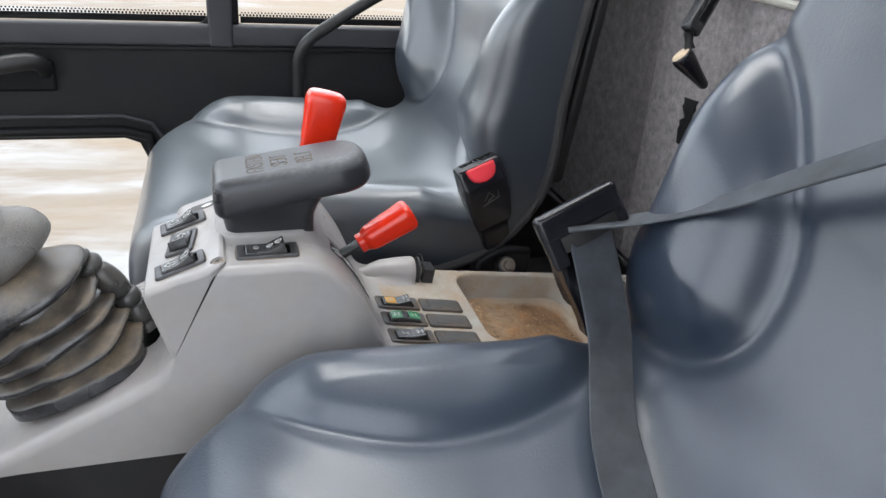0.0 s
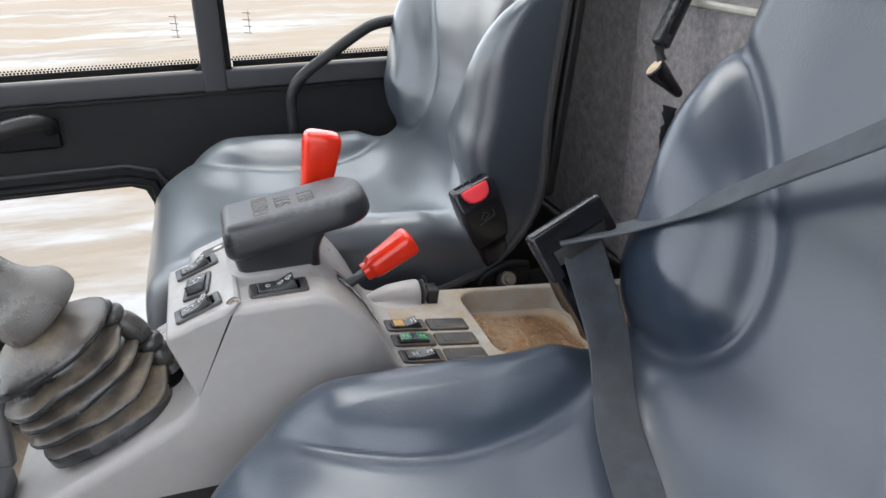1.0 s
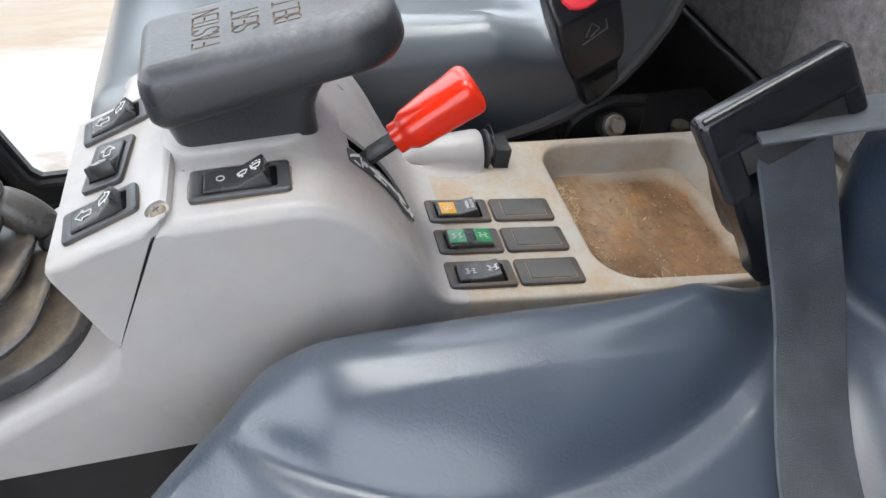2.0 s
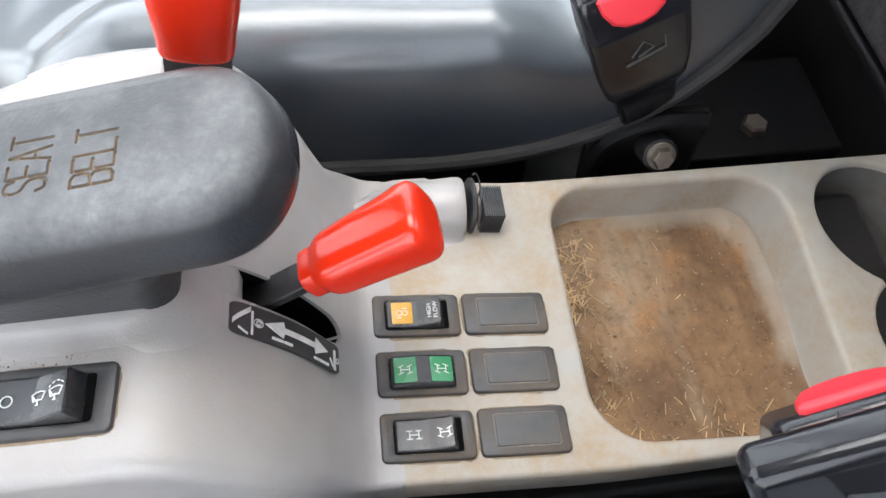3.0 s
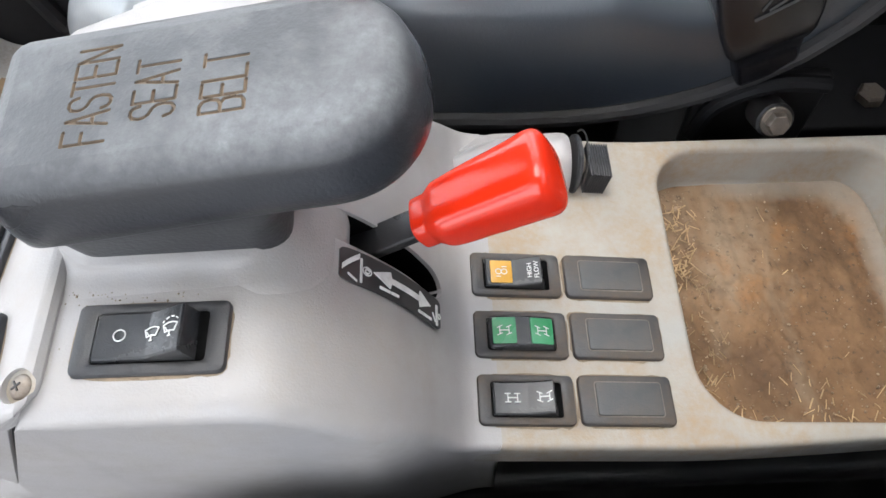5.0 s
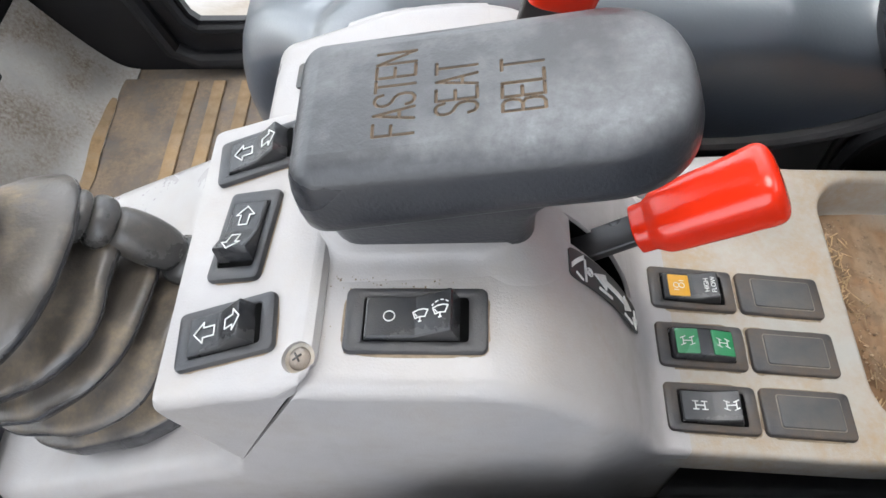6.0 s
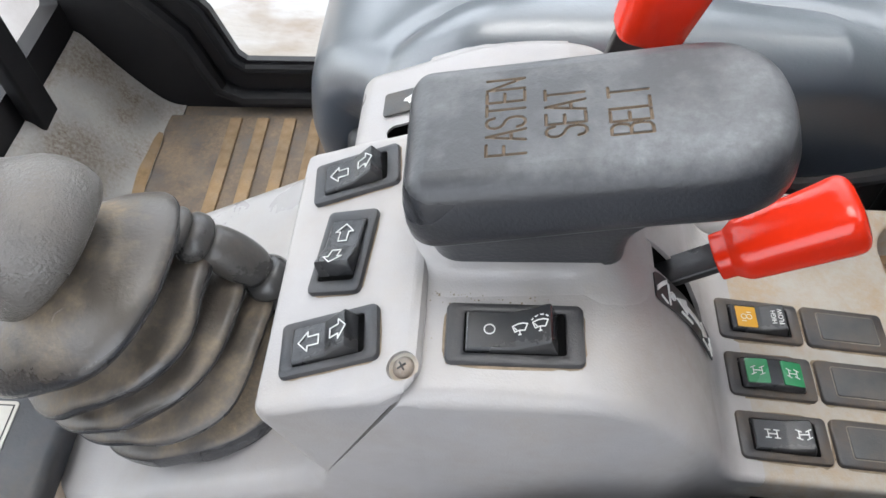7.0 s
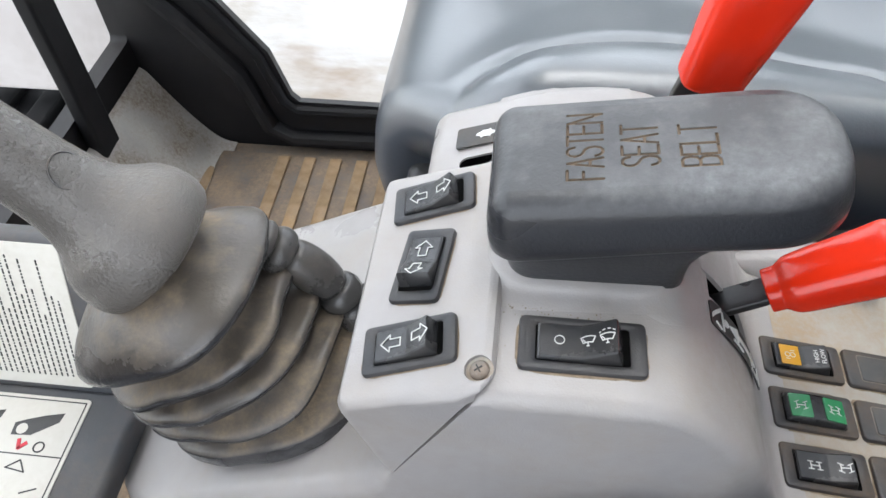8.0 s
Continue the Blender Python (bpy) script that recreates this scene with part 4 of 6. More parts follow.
    for s, r, lift in ((-0.012, 0.004, -0.006), (-0.002, 0.008, -0.003), (0.008, 0.0128, 0.0005), (0.02, 0.0160, 0.003), (0.04, 0.0182, 0.0055), (0.055, 0.0192, 0.007), (0.0590, 0.0190, 0.0072), (0.0608, 0.0178, 0.0074)):
        w = 1.0 - 0.8 * smooth(0.040, 0.060, s)
        row = [(s, r + 0.012 * w, -0.004), (s, r + 0.0105 * w, 0.0001), (s, r + 0.006 * w, 0.0008), (s, r + 0.0025 * w, 0.0026)]
        for j in range(21):
            a = radians(8 + 164 * j / 20)
            row.append((s - 0.10 * r * math.sin(a), r * math.cos(a), max(lift, 0.0) * 0.8 + lift * 0.2 + r * math.sin(a)))
        row += [(s, -r - 0.0025 * w, 0.0026), (s, -r - 0.006 * w, 0.0008), (s, -r - 0.0105 * w, 0.0001), (s, -r - 0.012 * w, -0.004)]
        rows.append([(x, y + 0.002, z) for x, y, z in row])
    rings(bm, rows, m=boss)
    part("plug_boss", bm, CONSOLE, con, world=True, sharp=50)
    return con


console = build_console()


def build_dirt():
    """Earth, straws and crumbs lying in the tray."""
    bm = bmesh.new()
    nx, ny = 110, 110
    vs, thin = {}, bm.verts.layers.float.new("thin")
    for i in range(nx + 1):
        for j in range(ny + 1):
            u, v = -1 + 2 * i / nx, -1 + 2 * j / ny
            e = (abs(u) ** 6 + abs(v) ** 6) ** (1 / 6)
            k = max(abs(u), abs(v)) / e if e > 1e-6 else 1
            x = 0.2090 + u * k * 0.0835
            y = v * k * (0.0895 if v < 0 else 0.0805 + 0.09 * (x - 0.14))
            rugged = 1.0 - 0.85 * smooth(0.80, 0.97, e)
            hgt = -0.0385 + rugged * (0.0026 * noise.noise((x * 28, y * 28, 0)) + 0.0016 * noise.noise((x * 110, y * 110, 5)) + 0.0010 * noise.noise((x * 260, y * 260, 8))) + 0.004 * smooth(0.17, 0.13, x) + 0.002 * smooth(-0.06, -0.085, y) + 0.0045 * smooth(0.88, 1.0, e) * smooth(0.14, 0.18, x)
            vs[i, j] = bm.verts.new(DECK @ Vector((x, y, hgt)))
            vs[i, j][thin] = smooth(0.62, 1.0, e) * (0.25 + 0.75 * smooth(0.15, 0.20, x)) * (0.45 + 0.55 * smooth(-0.07, -0.02, y))
    for i in range(nx):
        for j in range(ny):
            bm.faces.new((vs[i, j], vs[i + 1, j], vs[i + 1, j + 1], vs[i, j + 1]))
    tagged(part("dirt", bm, DIRT, sharp=80), "dried brown earth lying in the console tray", "dirt", kind="stuff")
    r = random.Random(11)
    crumbs, straw = bmesh.new(), bmesh.new()
    for _ in range(420):
        edge = r.random()
        x = 0.131 + 0.030 * r.random() ** 1.6 if edge < 0.45 else r.uniform(0.13, 0.285)
        y = r.uniform(-0.082, 0.075) if edge < 0.72 else -0.085 + 0.024 * r.random() ** 1.5
        s = r.uniform(0.0004, 0.0012) * (2.0 if r.random() < 0.06 else 1)
        p = DECK @ Vector((x, y, -0.0375 + 0.004 * smooth(0.17, 0.13, x) + 0.002 * smooth(-0.06, -0.085, y)))
        bmesh.ops.create_icosphere(crumbs, subdivisions=1, radius=s, matrix=Matrix.Translation(p) @ pose(0, 0, 0, r.uniform(0, 90), r.uniform(0, 90), 0) @ Matrix.Diagonal((r.uniform(0.7, 1.6), r.uniform(0.5, 1.2), 0.5, 1)))
    for _ in range(105):
        pile = r.random()
        x = 0.131 + 0.035 * r.random() ** 1.5 if pile < 0.6 else r.uniform(0.14, 0.28)
        y = r.uniform(-0.08, 0.06) if pile < 0.6 else (-0.084 + 0.03 * r.random() ** 2 if pile < 0.9 else r.uniform(-0.08, 0.06))
        a, ln = r.uniform(0, math.pi), r.uniform(0.002, 0.009) * (2.0 if r.random() < 0.12 else 1)
        z = -0.0365 + 0.004 * smooth(0.17, 0.13, x) + 0.002 * smooth(-0.06, -0.085, y)
        p = [DECK @ Vector((min(max(x + math.cos(a) * ln * t, 0.1265), 0.287), max(y + math.sin(a) * ln * t + 0.001 * math.sin(4 * t), -0.0875), z + 0.003 * t * r.random())) for t in (-0.5, 0, 0.5)]
        tube(straw, p, r.uniform(0.0002, 0.00045), 4)
    for _ in range(110):
        x, y = 0.130 + 0.024 * r.random() ** 1.7, (r.gauss(0.036, 0.016) if r.random() < 0.65 else r.gauss(0.010, 0.006))
        a, ln = r.uniform(0, math.pi), r.uniform(0.002, 0.008)
        z = -0.0345 + 0.004 * smooth(0.17, 0.13, x) + 0.002 * r.random()
        p = [DECK @ Vector((max(x + math.cos(a) * ln * t, 0.1268), y + math.sin(a) * ln * t, z + 0.002 * t * r.random())) for t in (-0.5, 0, 0.5)]
        tube(straw, p, r.uniform(0.0002, 0.0006), 4)
    tagged(part("crumbs", crumbs, CRUMB, sharp=20), "crumbs of dry soil in the tray", "dirt", kind="stuff")
    tagged(part("straw", straw, material("straw", (0.42, 0.285, 0.155), 0.8, 0.6, 120), sharp=80), "bits of dry straw in the tray", "straw", kind="stuff")


build_dirt()

# ---------------------------------------------------------------- rocker switches


def bars(bm, strokes, w, h=0.0003, m=IDENT):
    """Thin raised strokes, each a run of (x, y) points."""
    for run in strokes:
        for (x0, y0), (x1, y1) in zip(run, run[1:]):
            d = Vector((x1 - x0, y1 - y0))
            ln = d.length
            mm = m @ Matrix.Translation(((x0 + x1) / 2, (y0 + y1) / 2, 0)) @ Matrix.Rotation(math.atan2(d.y, d.x), 4, "Z")
            rbox(bm, (0, 0, 0), (ln / 2 + w * 0.3, w / 2, h), h * 0.4, 1, (1, 1, 1), None, mm)
    return bm


def ring_stroke(cx, cy, r, n=14):
    return [(cx + r * math.cos(2 * math.pi * i / n), cy + r * math.sin(2 * math.pi * i / n)) for i in range(n + 1)]


def arrow(cx, cy, s, sign):
    """The outline of a block arrow that points along x."""
    pts = [(1.0, 0), (0.1, 0.95), (0.1, 0.45), (-0.95, 0.45), (-0.95, -0.45), (0.1, -0.45), (0.1, -0.95), (1.0, 0)]
    return [(cx + sign * x * s, cy + y * s) for x, y in pts]


def axle(cx, cy, s, steer_front, steer_rear):
    """A vehicle plan: an axle bar at each end with turned wheels."""
    out = [[(cx - 0.7 * s, cy), (cx + 0.7 * s, cy)]]
    for sx, st in ((-1, steer_rear), (1, steer_front)):
        x = cx + sx * 0.7 * s
        out.append([(x, cy - 0.6 * s), (x, cy + 0.6 * s)])
        for sy in (-1, 1):
            a = radians(st)
            out.append([(x - 0.42 * s * math.cos(a), cy + sy * 0.62 * s - 0.42 * s * math.sin(a)), (x + 0.42 * s * math.cos(a), cy + sy * 0.62 * s + 0.42 * s * math.sin(a))])
    return out


def rocker_body(bm, hx, hy, rise, z0):
    """A rocker: one flat half, the other rising to a ridge with a steep end. Gives its height at x."""
    prof = [(-hx, z0 - 0.0006), (-hx + 0.0008, z0), (-0.0006, z0 + 0.0006), (0.0006, z0 + 0.0010), (hx * 0.66, z0 + rise), (hx * 0.70, z0 + rise + 0.0001), (hx * 0.735, z0 + rise - 0.0006), (hx * 0.87, z0 - 0.001)]
    rows = []
    for y, d in ((-hy, 0.0012), (-hy + 0.0003, 0.0005), (-hy + 0.0010, 0.0), (hy - 0.0010, 0.0), (hy - 0.0003, 0.0005), (hy, 0.0012)):
        rows.append([(-hx, y, -0.004)] + [(x, y, z - d) for x, z in prof] + [(hx * 0.87, y, -0.004)])
    rings(bm, rows)
    return lambda x: z0 + 0.0003 + 0.0003 * (x + hx) / hx if x < 0 else z0 + 0.001 + (rise - 0.001) * x / (hx * 0.66)


def face_matrix(surface, x, hx):
    """A frame that lies on one half of a rocker at x."""
    e = 0.0005
    slope = (surface(x + e) - surface(x - e)) / (2 * e)
    return Matrix.Translation((x, 0, surface(x))) @ Matrix.Rotation(-math.atan(slope), 4, "Y")


def switch(m, label, kind, hx=0.0252, hy=0.01325, group="console switches"):
    """A panel switch: bezel, rocker and printed signs; m lies in the panel, x along the switch."""
    sw = thing("rocker_switch" if kind != "blank" else "blanking_plug", m, label, "switch" if kind != "blank" else "plug", group)
    on_deck = group == "console switches"
    seed = 40 * m.translation.x + 90 * m.translation.y
    rim = []
    for i in range(72):
        a = radians(5 * i)
        x, y = (abs(math.cos(a)) ** 0.3 * math.copysign(hx, math.cos(a)), abs(math.sin(a)) ** 0.3 * math.copysign(hy, math.sin(a)))
        k = 0.0004 + (0.0013 if on_deck else 0.0006) * max(0.0, 0.5 + noise.noise((x * 190, y * 190, seed)) + 0.4 * noise.noise((x * 600, y * 600, seed)))
        rim.append((x + math.copysign(k, x), y + math.copysign(k, y)))
    rim_mat = DECK_BEZEL if on_deck and kind != "wiper" else BEZEL
    part("grime_rim", slab(bmesh.new(), rim, -0.0010, 0.00025, 0.0001), GRIME, sw, "brown grime round the bezel")
    bm = bmesh.new()
    outer, hole = rrect(0, 0, hx, hy, 0.003, 4), rrect(0, 0, hx * 0.735, hy * 0.70, 0.0016, 4)
    if kind == "blank":
        slab(bm, outer, -0.002, 0.0028, 0.0012)
        part("bezel", bm, rim_mat, sw)
        part("dust_line", slab(bmesh.new(), rrect(0.0012, 0.0004, hx * 0.70 + 0.0006, hy * 0.67 + 0.0006, 0.0018, 4), 0.002, 0.00295, 0.0001), material("pale_dust", (0.165, 0.146, 0.122), 0.9, 0.3, 300), sw, "pale dust caught round the cap")
        bm = slab(bmesh.new(), rrect(0.0012, 0.0004, hx * 0.70, hy * 0.67, 0.0014, 4), 0.002, 0.0036, 0.0005)
        part("cap", bm, BLANK, sw)
        return sw
    rows = [[(x, y, -0.002) for x, y in outer], [(x, y, 0.0018) for x, y in outer], [(x, y, 0.0027) for x, y in inset(outer, 0.0005)], [(x, y, 0.003) for x, y in inset(outer, 0.0014)],
            [(x, y, 0.003) for x, y in inset(hole, -0.0005)], [(x, y, 0.0027) for x, y in hole], [(x, y, -0.004) for x, y in hole]]
    rings(bm, rows, True, False, True)
    part("bezel", bm, rim_mat, sw)
    # black slab covers the panel where the gap would be in shade
    part("well", slab(bmesh.new(), inset(hole, -0.0003), -0.004, 0.0021, 0.0002), VOID, sw, "black slab for the shade in the gap round the rocker")
    rx, ry = hx * 0.70, hy * 0.655
    print_w = 0.00045
    if kind == "lens":
        bm = bmesh.new()
        rbox(bm, (0, 0, 0.003), (rx * 1.02, ry * 1.08, 0.0045), 0.0026, 4, (8, 2, 1), lambda x, y, z: (x, y, z - (6.0 * x * x if z > 0 else 0)))
        rk = part("rocker", bm, ROCKER, sw)
        for s in (-1, 1):
            fm = Matrix.Translation((s * rx * 0.57, 0, 0.0072)) @ pose(0, 0, 0, 0, s * 6.5, 0)
            part("tile", slab(bmesh.new(), rrect(0, 0, rx * 0.35, ry * 0.84, 0.0008, 3), -0.0006, 0.0002, 0.0001, fm), GREEN, rk, "green lens tile")
            bm = bars(bmesh.new(), axle(0, 0, 0.0034, 24 * -s, 24 * (1 if s < 0 else -1)), print_w, 0.0002, fm @ Matrix.Translation((0, 0, 0.0003)))
            part("sign", bm, WHITE, rk, "white printed axle sign")
        return sw
    rise = {"flow": 0.0050, "axle": 0.0042, "wiper": 0.0075, "arrows": 0.0055}[kind]
    bm = bmesh.new()
    surface = rocker_body(bm, rx, ry, rise, 0.0046)
    rk = part("rocker", bm, ROCKER, sw, sharp=25)
    if kind == "flow":
        fm = face_matrix(surface, -rx * 0.5, rx)
        part("tile", slab(bmesh.new(), rrect(0, 0, rx * 0.34, ry * 0.78, 0.0006, 3), -0.0004, 0.00025, 0.0001, fm), AMBER, rk, "amber printed tile")
        bm = bars(bmesh.new(), [ring_stroke(-0.0016, 0, 0.0016, 10), ring_stroke(0.0016, 0, 0.0016, 10), [(-0.003, -0.003), (-0.0005, -0.003)], [(0.0005, 0.003), (0.003, 0.003)]], print_w, 0.0002, fm @ Matrix.Translation((0, 0, 0.0003)))
        part("sign", bm, WHITE, rk, "pale flow sign")
        fm = face_matrix(surface, rx * 0.46, rx)
        for text, off in (("HIGH", -0.0017), ("FLOW", 0.0021)):
            part("lettering", letters(text, 0.0037, fm @ pose(off, 0, 0.0003, 0, 0, 90), 0.0001), WHITE, rk, "white lettering")
    elif kind == "axle":
        for s in (-1, 1):
            fm = face_matrix(surface, s * rx * 0.45, rx)
            part("sign", bars(bmesh.new(), axle(0, 0, 0.0035, 0 if s < 0 else 25, 0 if s < 0 else -25), print_w * 1.3, 0.0002, fm @ Matrix.Translation((0, 0, 0.0002))), WHITE, rk, "white printed axle sign")
    elif kind == "wiper":
        fm = face_matrix(surface, -rx * 0.52, rx)
        part("sign", bars(bmesh.new(), [ring_stroke(0, 0, 0.0022)], print_w, 0.0002, fm @ Matrix.Translation((0, 0, 0.0002))), WHITE, rk, "white printed ring")
        fan = [(-0.0033, 0.0014), (-0.0010, 0.0021), (0.0012, 0.0021), (0.0034, 0.0014), (0.0022, -0.0014), (0.0, -0.0010), (-0.0022, -0.0014), (-0.0033, 0.0014)]
        for x in (0.10, 0.50):
            fm = face_matrix(surface, x * rx, rx)
            run = [fan, [(-0.0024, 0.0006), (-0.0014, -0.0006)], [(0.0, -0.0028), (0.0, -0.0010)], [(-0.0006, -0.0030), (0.0006, -0.0030)]]
            if x > 0.3:
                run += [[(-0.0022, 0.0038), (-0.0010, 0.0043)], [(0.0002, 0.0044), (0.0014, 0.0042)], [(0.0026, 0.0036), (0.0034, 0.0030)], [(-0.0036, 0.0026), (-0.0031, 0.0032)]]
            part("sign", bars(bmesh.new(), run, print_w, 0.0002, fm @ Matrix.Translation((0, 0, 0.0002))), WHITE, rk, "white printed wiper sign")
    else:
        for s in (-1, 1):
            fm = face_matrix(surface, s * rx * 0.48, rx)
            part("sign", bars(bmesh.new(), [arrow(0, 0, 0.0050, s)], print_w * 1.15, 0.0002, fm @ Matrix.Translation((0, 0, 0.0002))), WHITE, rk, "white outlined arrow")
    return sw


for i, (kind, lab) in enumerate((("flow", "black rocker switch with amber tile lettered high flow"), ("lens", "black switch with two green lit-sign tiles"), ("axle", "black rocker switch with white steering signs"))):
    switch(DECK @ pose(0.0255, -0.01325 - 0.0357 * i, 0), lab, kind)
    switch(DECK @ pose(0.0785, -0.01325 - 0.0357 * i + 0.0003, 0), "dusty black blanking plug in the grey deck", "blank")
switch(pose(-0.1215, -0.0925, 0.7115), "black wiper rocker switch in the grey hump", "wiper", 0.0285, 0.0142)
POD = pose(-0.2055, 0, 0.7018, 0, -18.5, 0)
switch(POD @ pose(0.0065, -0.0945, 0, 0, 0, 6), "black rocker switch with outlined arrows, on the pod", "arrows", 0.0232, 0.0135, "pod switches")
switch(POD @ pose(0.0065, -0.047, 0, 0, 0, -96), "black rocker switch with outlined arrows, set crosswise", "arrows", 0.0232, 0.0135, "pod switches")
switch(POD @ pose(0.0065, 0.0, 0, 0, 0, 6), "black rocker switch with outlined arrows, beside the armrest", "arrows", 0.0232, 0.0135, "pod switches")


def build_screw(m):
    sc = thing("pod_screw", m, "worn cross-head steel screw in a round recess", "screw")
    part("screw_cup", lathe(bmesh.new(), [(0.0064, -0.0029), (0.0058, -0.0036), (0.0050, -0.0041), (0.0030, -0.0041)], n=28), TRAY, sc, "dusty ring in the recess")
    bm = lathe(bmesh.new(), [(0.0046, -0.0041), (0.0047, -0.0026), (0.0039, -0.0014), (0.0022, -0.0007), (0.0003, -0.0005)], n=24)
    part("screw_head", bm, STEEL, sc, "rusty steel head")
    part("screw_slot", bars(bmesh.new(), [[(-0.0019, 0), (0.0019, 0)], [(0, -0.0019), (0, 0.0019)]], 0.0007, 0.0003, Matrix.Translation((0, 0, -0.0004))), LEVER, sc, "dark cross slot")


build_screw(SCREW_M)


def build_specks():
    """Crumbs and specks of dry soil caught round the wiper switch."""
    r = random.Random(31)
    out = bmesh.new()
    for i in range(66):
        near = i % 3
        if near:
            x, y = -0.160 + abs(r.gauss(0, 0.030)), -0.0745 + r.gauss(0, 0.0025)
        else:
            x, y = r.uniform(-0.160, -0.096), r.uniform(-0.103, -0.07)
        if x > -0.095:
            continue
        k = r.uniform(0.00012, 0.00042) * (1.25 if near else 0.8)
        m = Matrix.Translation((x, y, 0.7116)) @ pose(0, 0, 0, r.uniform(0, 360), r.uniform(0, 360), 0) @ Matrix.Diagonal((k, k * r.uniform(0.6, 1.5), k * 0.7, 1))
        bmesh.ops.create_icosphere(out, subdivisions=1, radius=1.0, matrix=m)
    tagged(part("soil_specks", out, GRIME, sharp=20), "fine specks of dry soil on the console", "dirt", kind="stuff")


build_specks()

# ---------------------------------------------------------------- armrest pad
PAD_M = pose(-0.0905, -0.0275, 0.7665, 2.8, -9, 0)


STROKES = {
    "F": [[(0, 0), (0, 1), (1, 1)], [(0, 0.55), (0.8, 0.55)]],
    "A": [[(0, 0), (0.5, 1), (1, 0)], [(0.2, 0.36), (0.8, 0.36)]],
    "S": [[(0, 0.2), (0.12, 0.06), (0.35, 0), (0.65, 0), (0.9, 0.07), (1, 0.24), (0.92, 0.41), (0.7, 0.5), (0.3, 0.57), (0.08, 0.66), (0, 0.79), (0.1, 0.93), (0.35, 1), (0.65, 1), (0.88, 0.94), (1, 0.8)]],
    "T": [[(0, 1), (1, 1)], [(0.5, 0), (0.5, 1)]],
    "E": [[(1, 0), (0, 0), (0, 1), (1, 1)], [(0, 0.53), (0.85, 0.53)]],
    "N": [[(0, 0), (0, 1), (1, 0), (1, 1)]],
    "B": [[(0, 0), (0, 1), (0.6, 1), (0.92, 0.93), (1, 0.77), (0.9, 0.6), (0.6, 0.53), (0, 0.53)], [(0.6, 0.53), (0.95, 0.45), (1, 0.26), (0.92, 0.07), (0.6, 0), (0, 0)]],
    "L": [[(0, 1), (0, 0), (1, 0)]],
}


def build_armrest():
    arm = thing("armrest", PAD_M, "dark grey rubber armrest pad embossed with a seat belt notice", "armrest")

    # plan: square-cornered in front, a broad round nose behind
    def plan():
        out = [(-0.066 + 0.1037 * i / 30, -0.0364) for i in range(31)]
        for i in range(1, 40):
            a = radians(-90 + 180 * i / 40)
            ca, sa = math.cos(a), math.sin(a)
            out.append((0.0377 + 0.0360 * abs(ca) ** (2 / 2.35), 0.0364 * math.copysign(abs(sa) ** (2 / 2.35), sa)))
        out += [(0.0377 - 0.1037 * i / 30, 0.0364) for i in range(31)]
        out += [(-0.066 + 0.012 * math.cos(radians(a)), 0.0244 + 0.012 * math.sin(radians(a))) for a in range(100, 181, 10)]
        out += [(-0.066 + 0.012 * math.cos(radians(a)), -0.0244 + 0.012 * math.sin(radians(a))) for a in range(180, 270, 10)]
        return [(x, y - 0.0032) for x, y in out]

    edge = plan()
    rows = []
    for d, z in ((0.014, -0.0172), (0.0050, -0.0170), (0.0005, -0.0145), (-0.0018, -0.0105), (-0.0018, -0.0050), (-0.0006, 0.001), (0.0004, 0.0050), (0.0011, 0.0078), (0.0026, 0.0108), (0.0048, 0.0135), (0.0076, 0.0154), (0.0098, 0.0162), (0.0116, 0.0165)):
        rows.append([(x, y, z - (0.004 * smooth(0.03, -0.075, x) if z < 0 else 0.0)) for x, y in inset(edge, d)])
    bm = bmesh.new()
    rings(bm, rows)
    pad = part("pad", bm, PAD, arm, sharp=60)
    # the notice: strokes sunk into a flat field let into the pad
    segs = []
    for text, x, ln in (("FASTEN", -0.0350, 0.0395), ("SEAT", -0.0120, 0.0246), ("BELT", 0.0120, 0.0242)):
        y0 = {"FASTEN": -0.0034, "SEAT": -0.0044, "BELT": -0.0062}[text]
        k = len(text)
        wide = ln / (k + 0.26 * (k - 1))
        for i, ch in enumerate(text):
            for run in STROKES[ch]:
                pts = [Vector((x - 0.0150 * (v - 0.5), y0 - ln / 2 + wide * (1.26 * i + u))) for u, v in run]
                segs += list(zip(pts, pts[1:]))
    x0, x1, y0, y1 = -0.0445, 0.0215, -0.0255, 0.0185
    cut(pad, rbox(bmesh.new(), ((x0 + x1) / 2, (y0 + y1) / 2, 0.0165), ((x1 - x0) / 2, (y1 - y0) / 2, 0.003), 0.0001, 1), True)
    nx, ny = 400, 266
    depth = {}
    for p, q in segs:
        d = q - p
        for i in range(max(0, int((min(p.x, q.x) - 0.001 - x0) / (x1 - x0) * nx)), min(nx, int((max(p.x, q.x) + 0.001 - x0) / (x1 - x0) * nx) + 1) + 1):
            for j in range(max(0, int((min(p.y, q.y) - 0.001 - y0) / (y1 - y0) * ny)), min(ny, int((max(p.y, q.y) + 0.001 - y0) / (y1 - y0) * ny) + 1) + 1):
                c = Vector((x0 + (x1 - x0) * i / nx, y0 + (y1 - y0) * j / ny))
                f = max(0.0, min(1.0, (c - p).dot(d) / d.length_squared))
                depth[i, j] = min(depth.get((i, j), 1.0), (c - p - d * f).length)
    bm = bmesh.new()
    vs = {}
    for i in range(nx + 1):
        for j in range(ny + 1):
            vs[i, j] = bm.verts.new((x0 + (x1 - x0) * i / nx, y0 + (y1 - y0) * j / ny, 0.0165 - 0.0010 * smooth(0.00066, 0.00044, depth.get((i, j), 1.0))))
    for i in range(nx):
        for j in range(ny):
            f = bm.faces.new((vs[i, j], vs[i + 1, j], vs[i + 1, j + 1], vs[i, j + 1]))
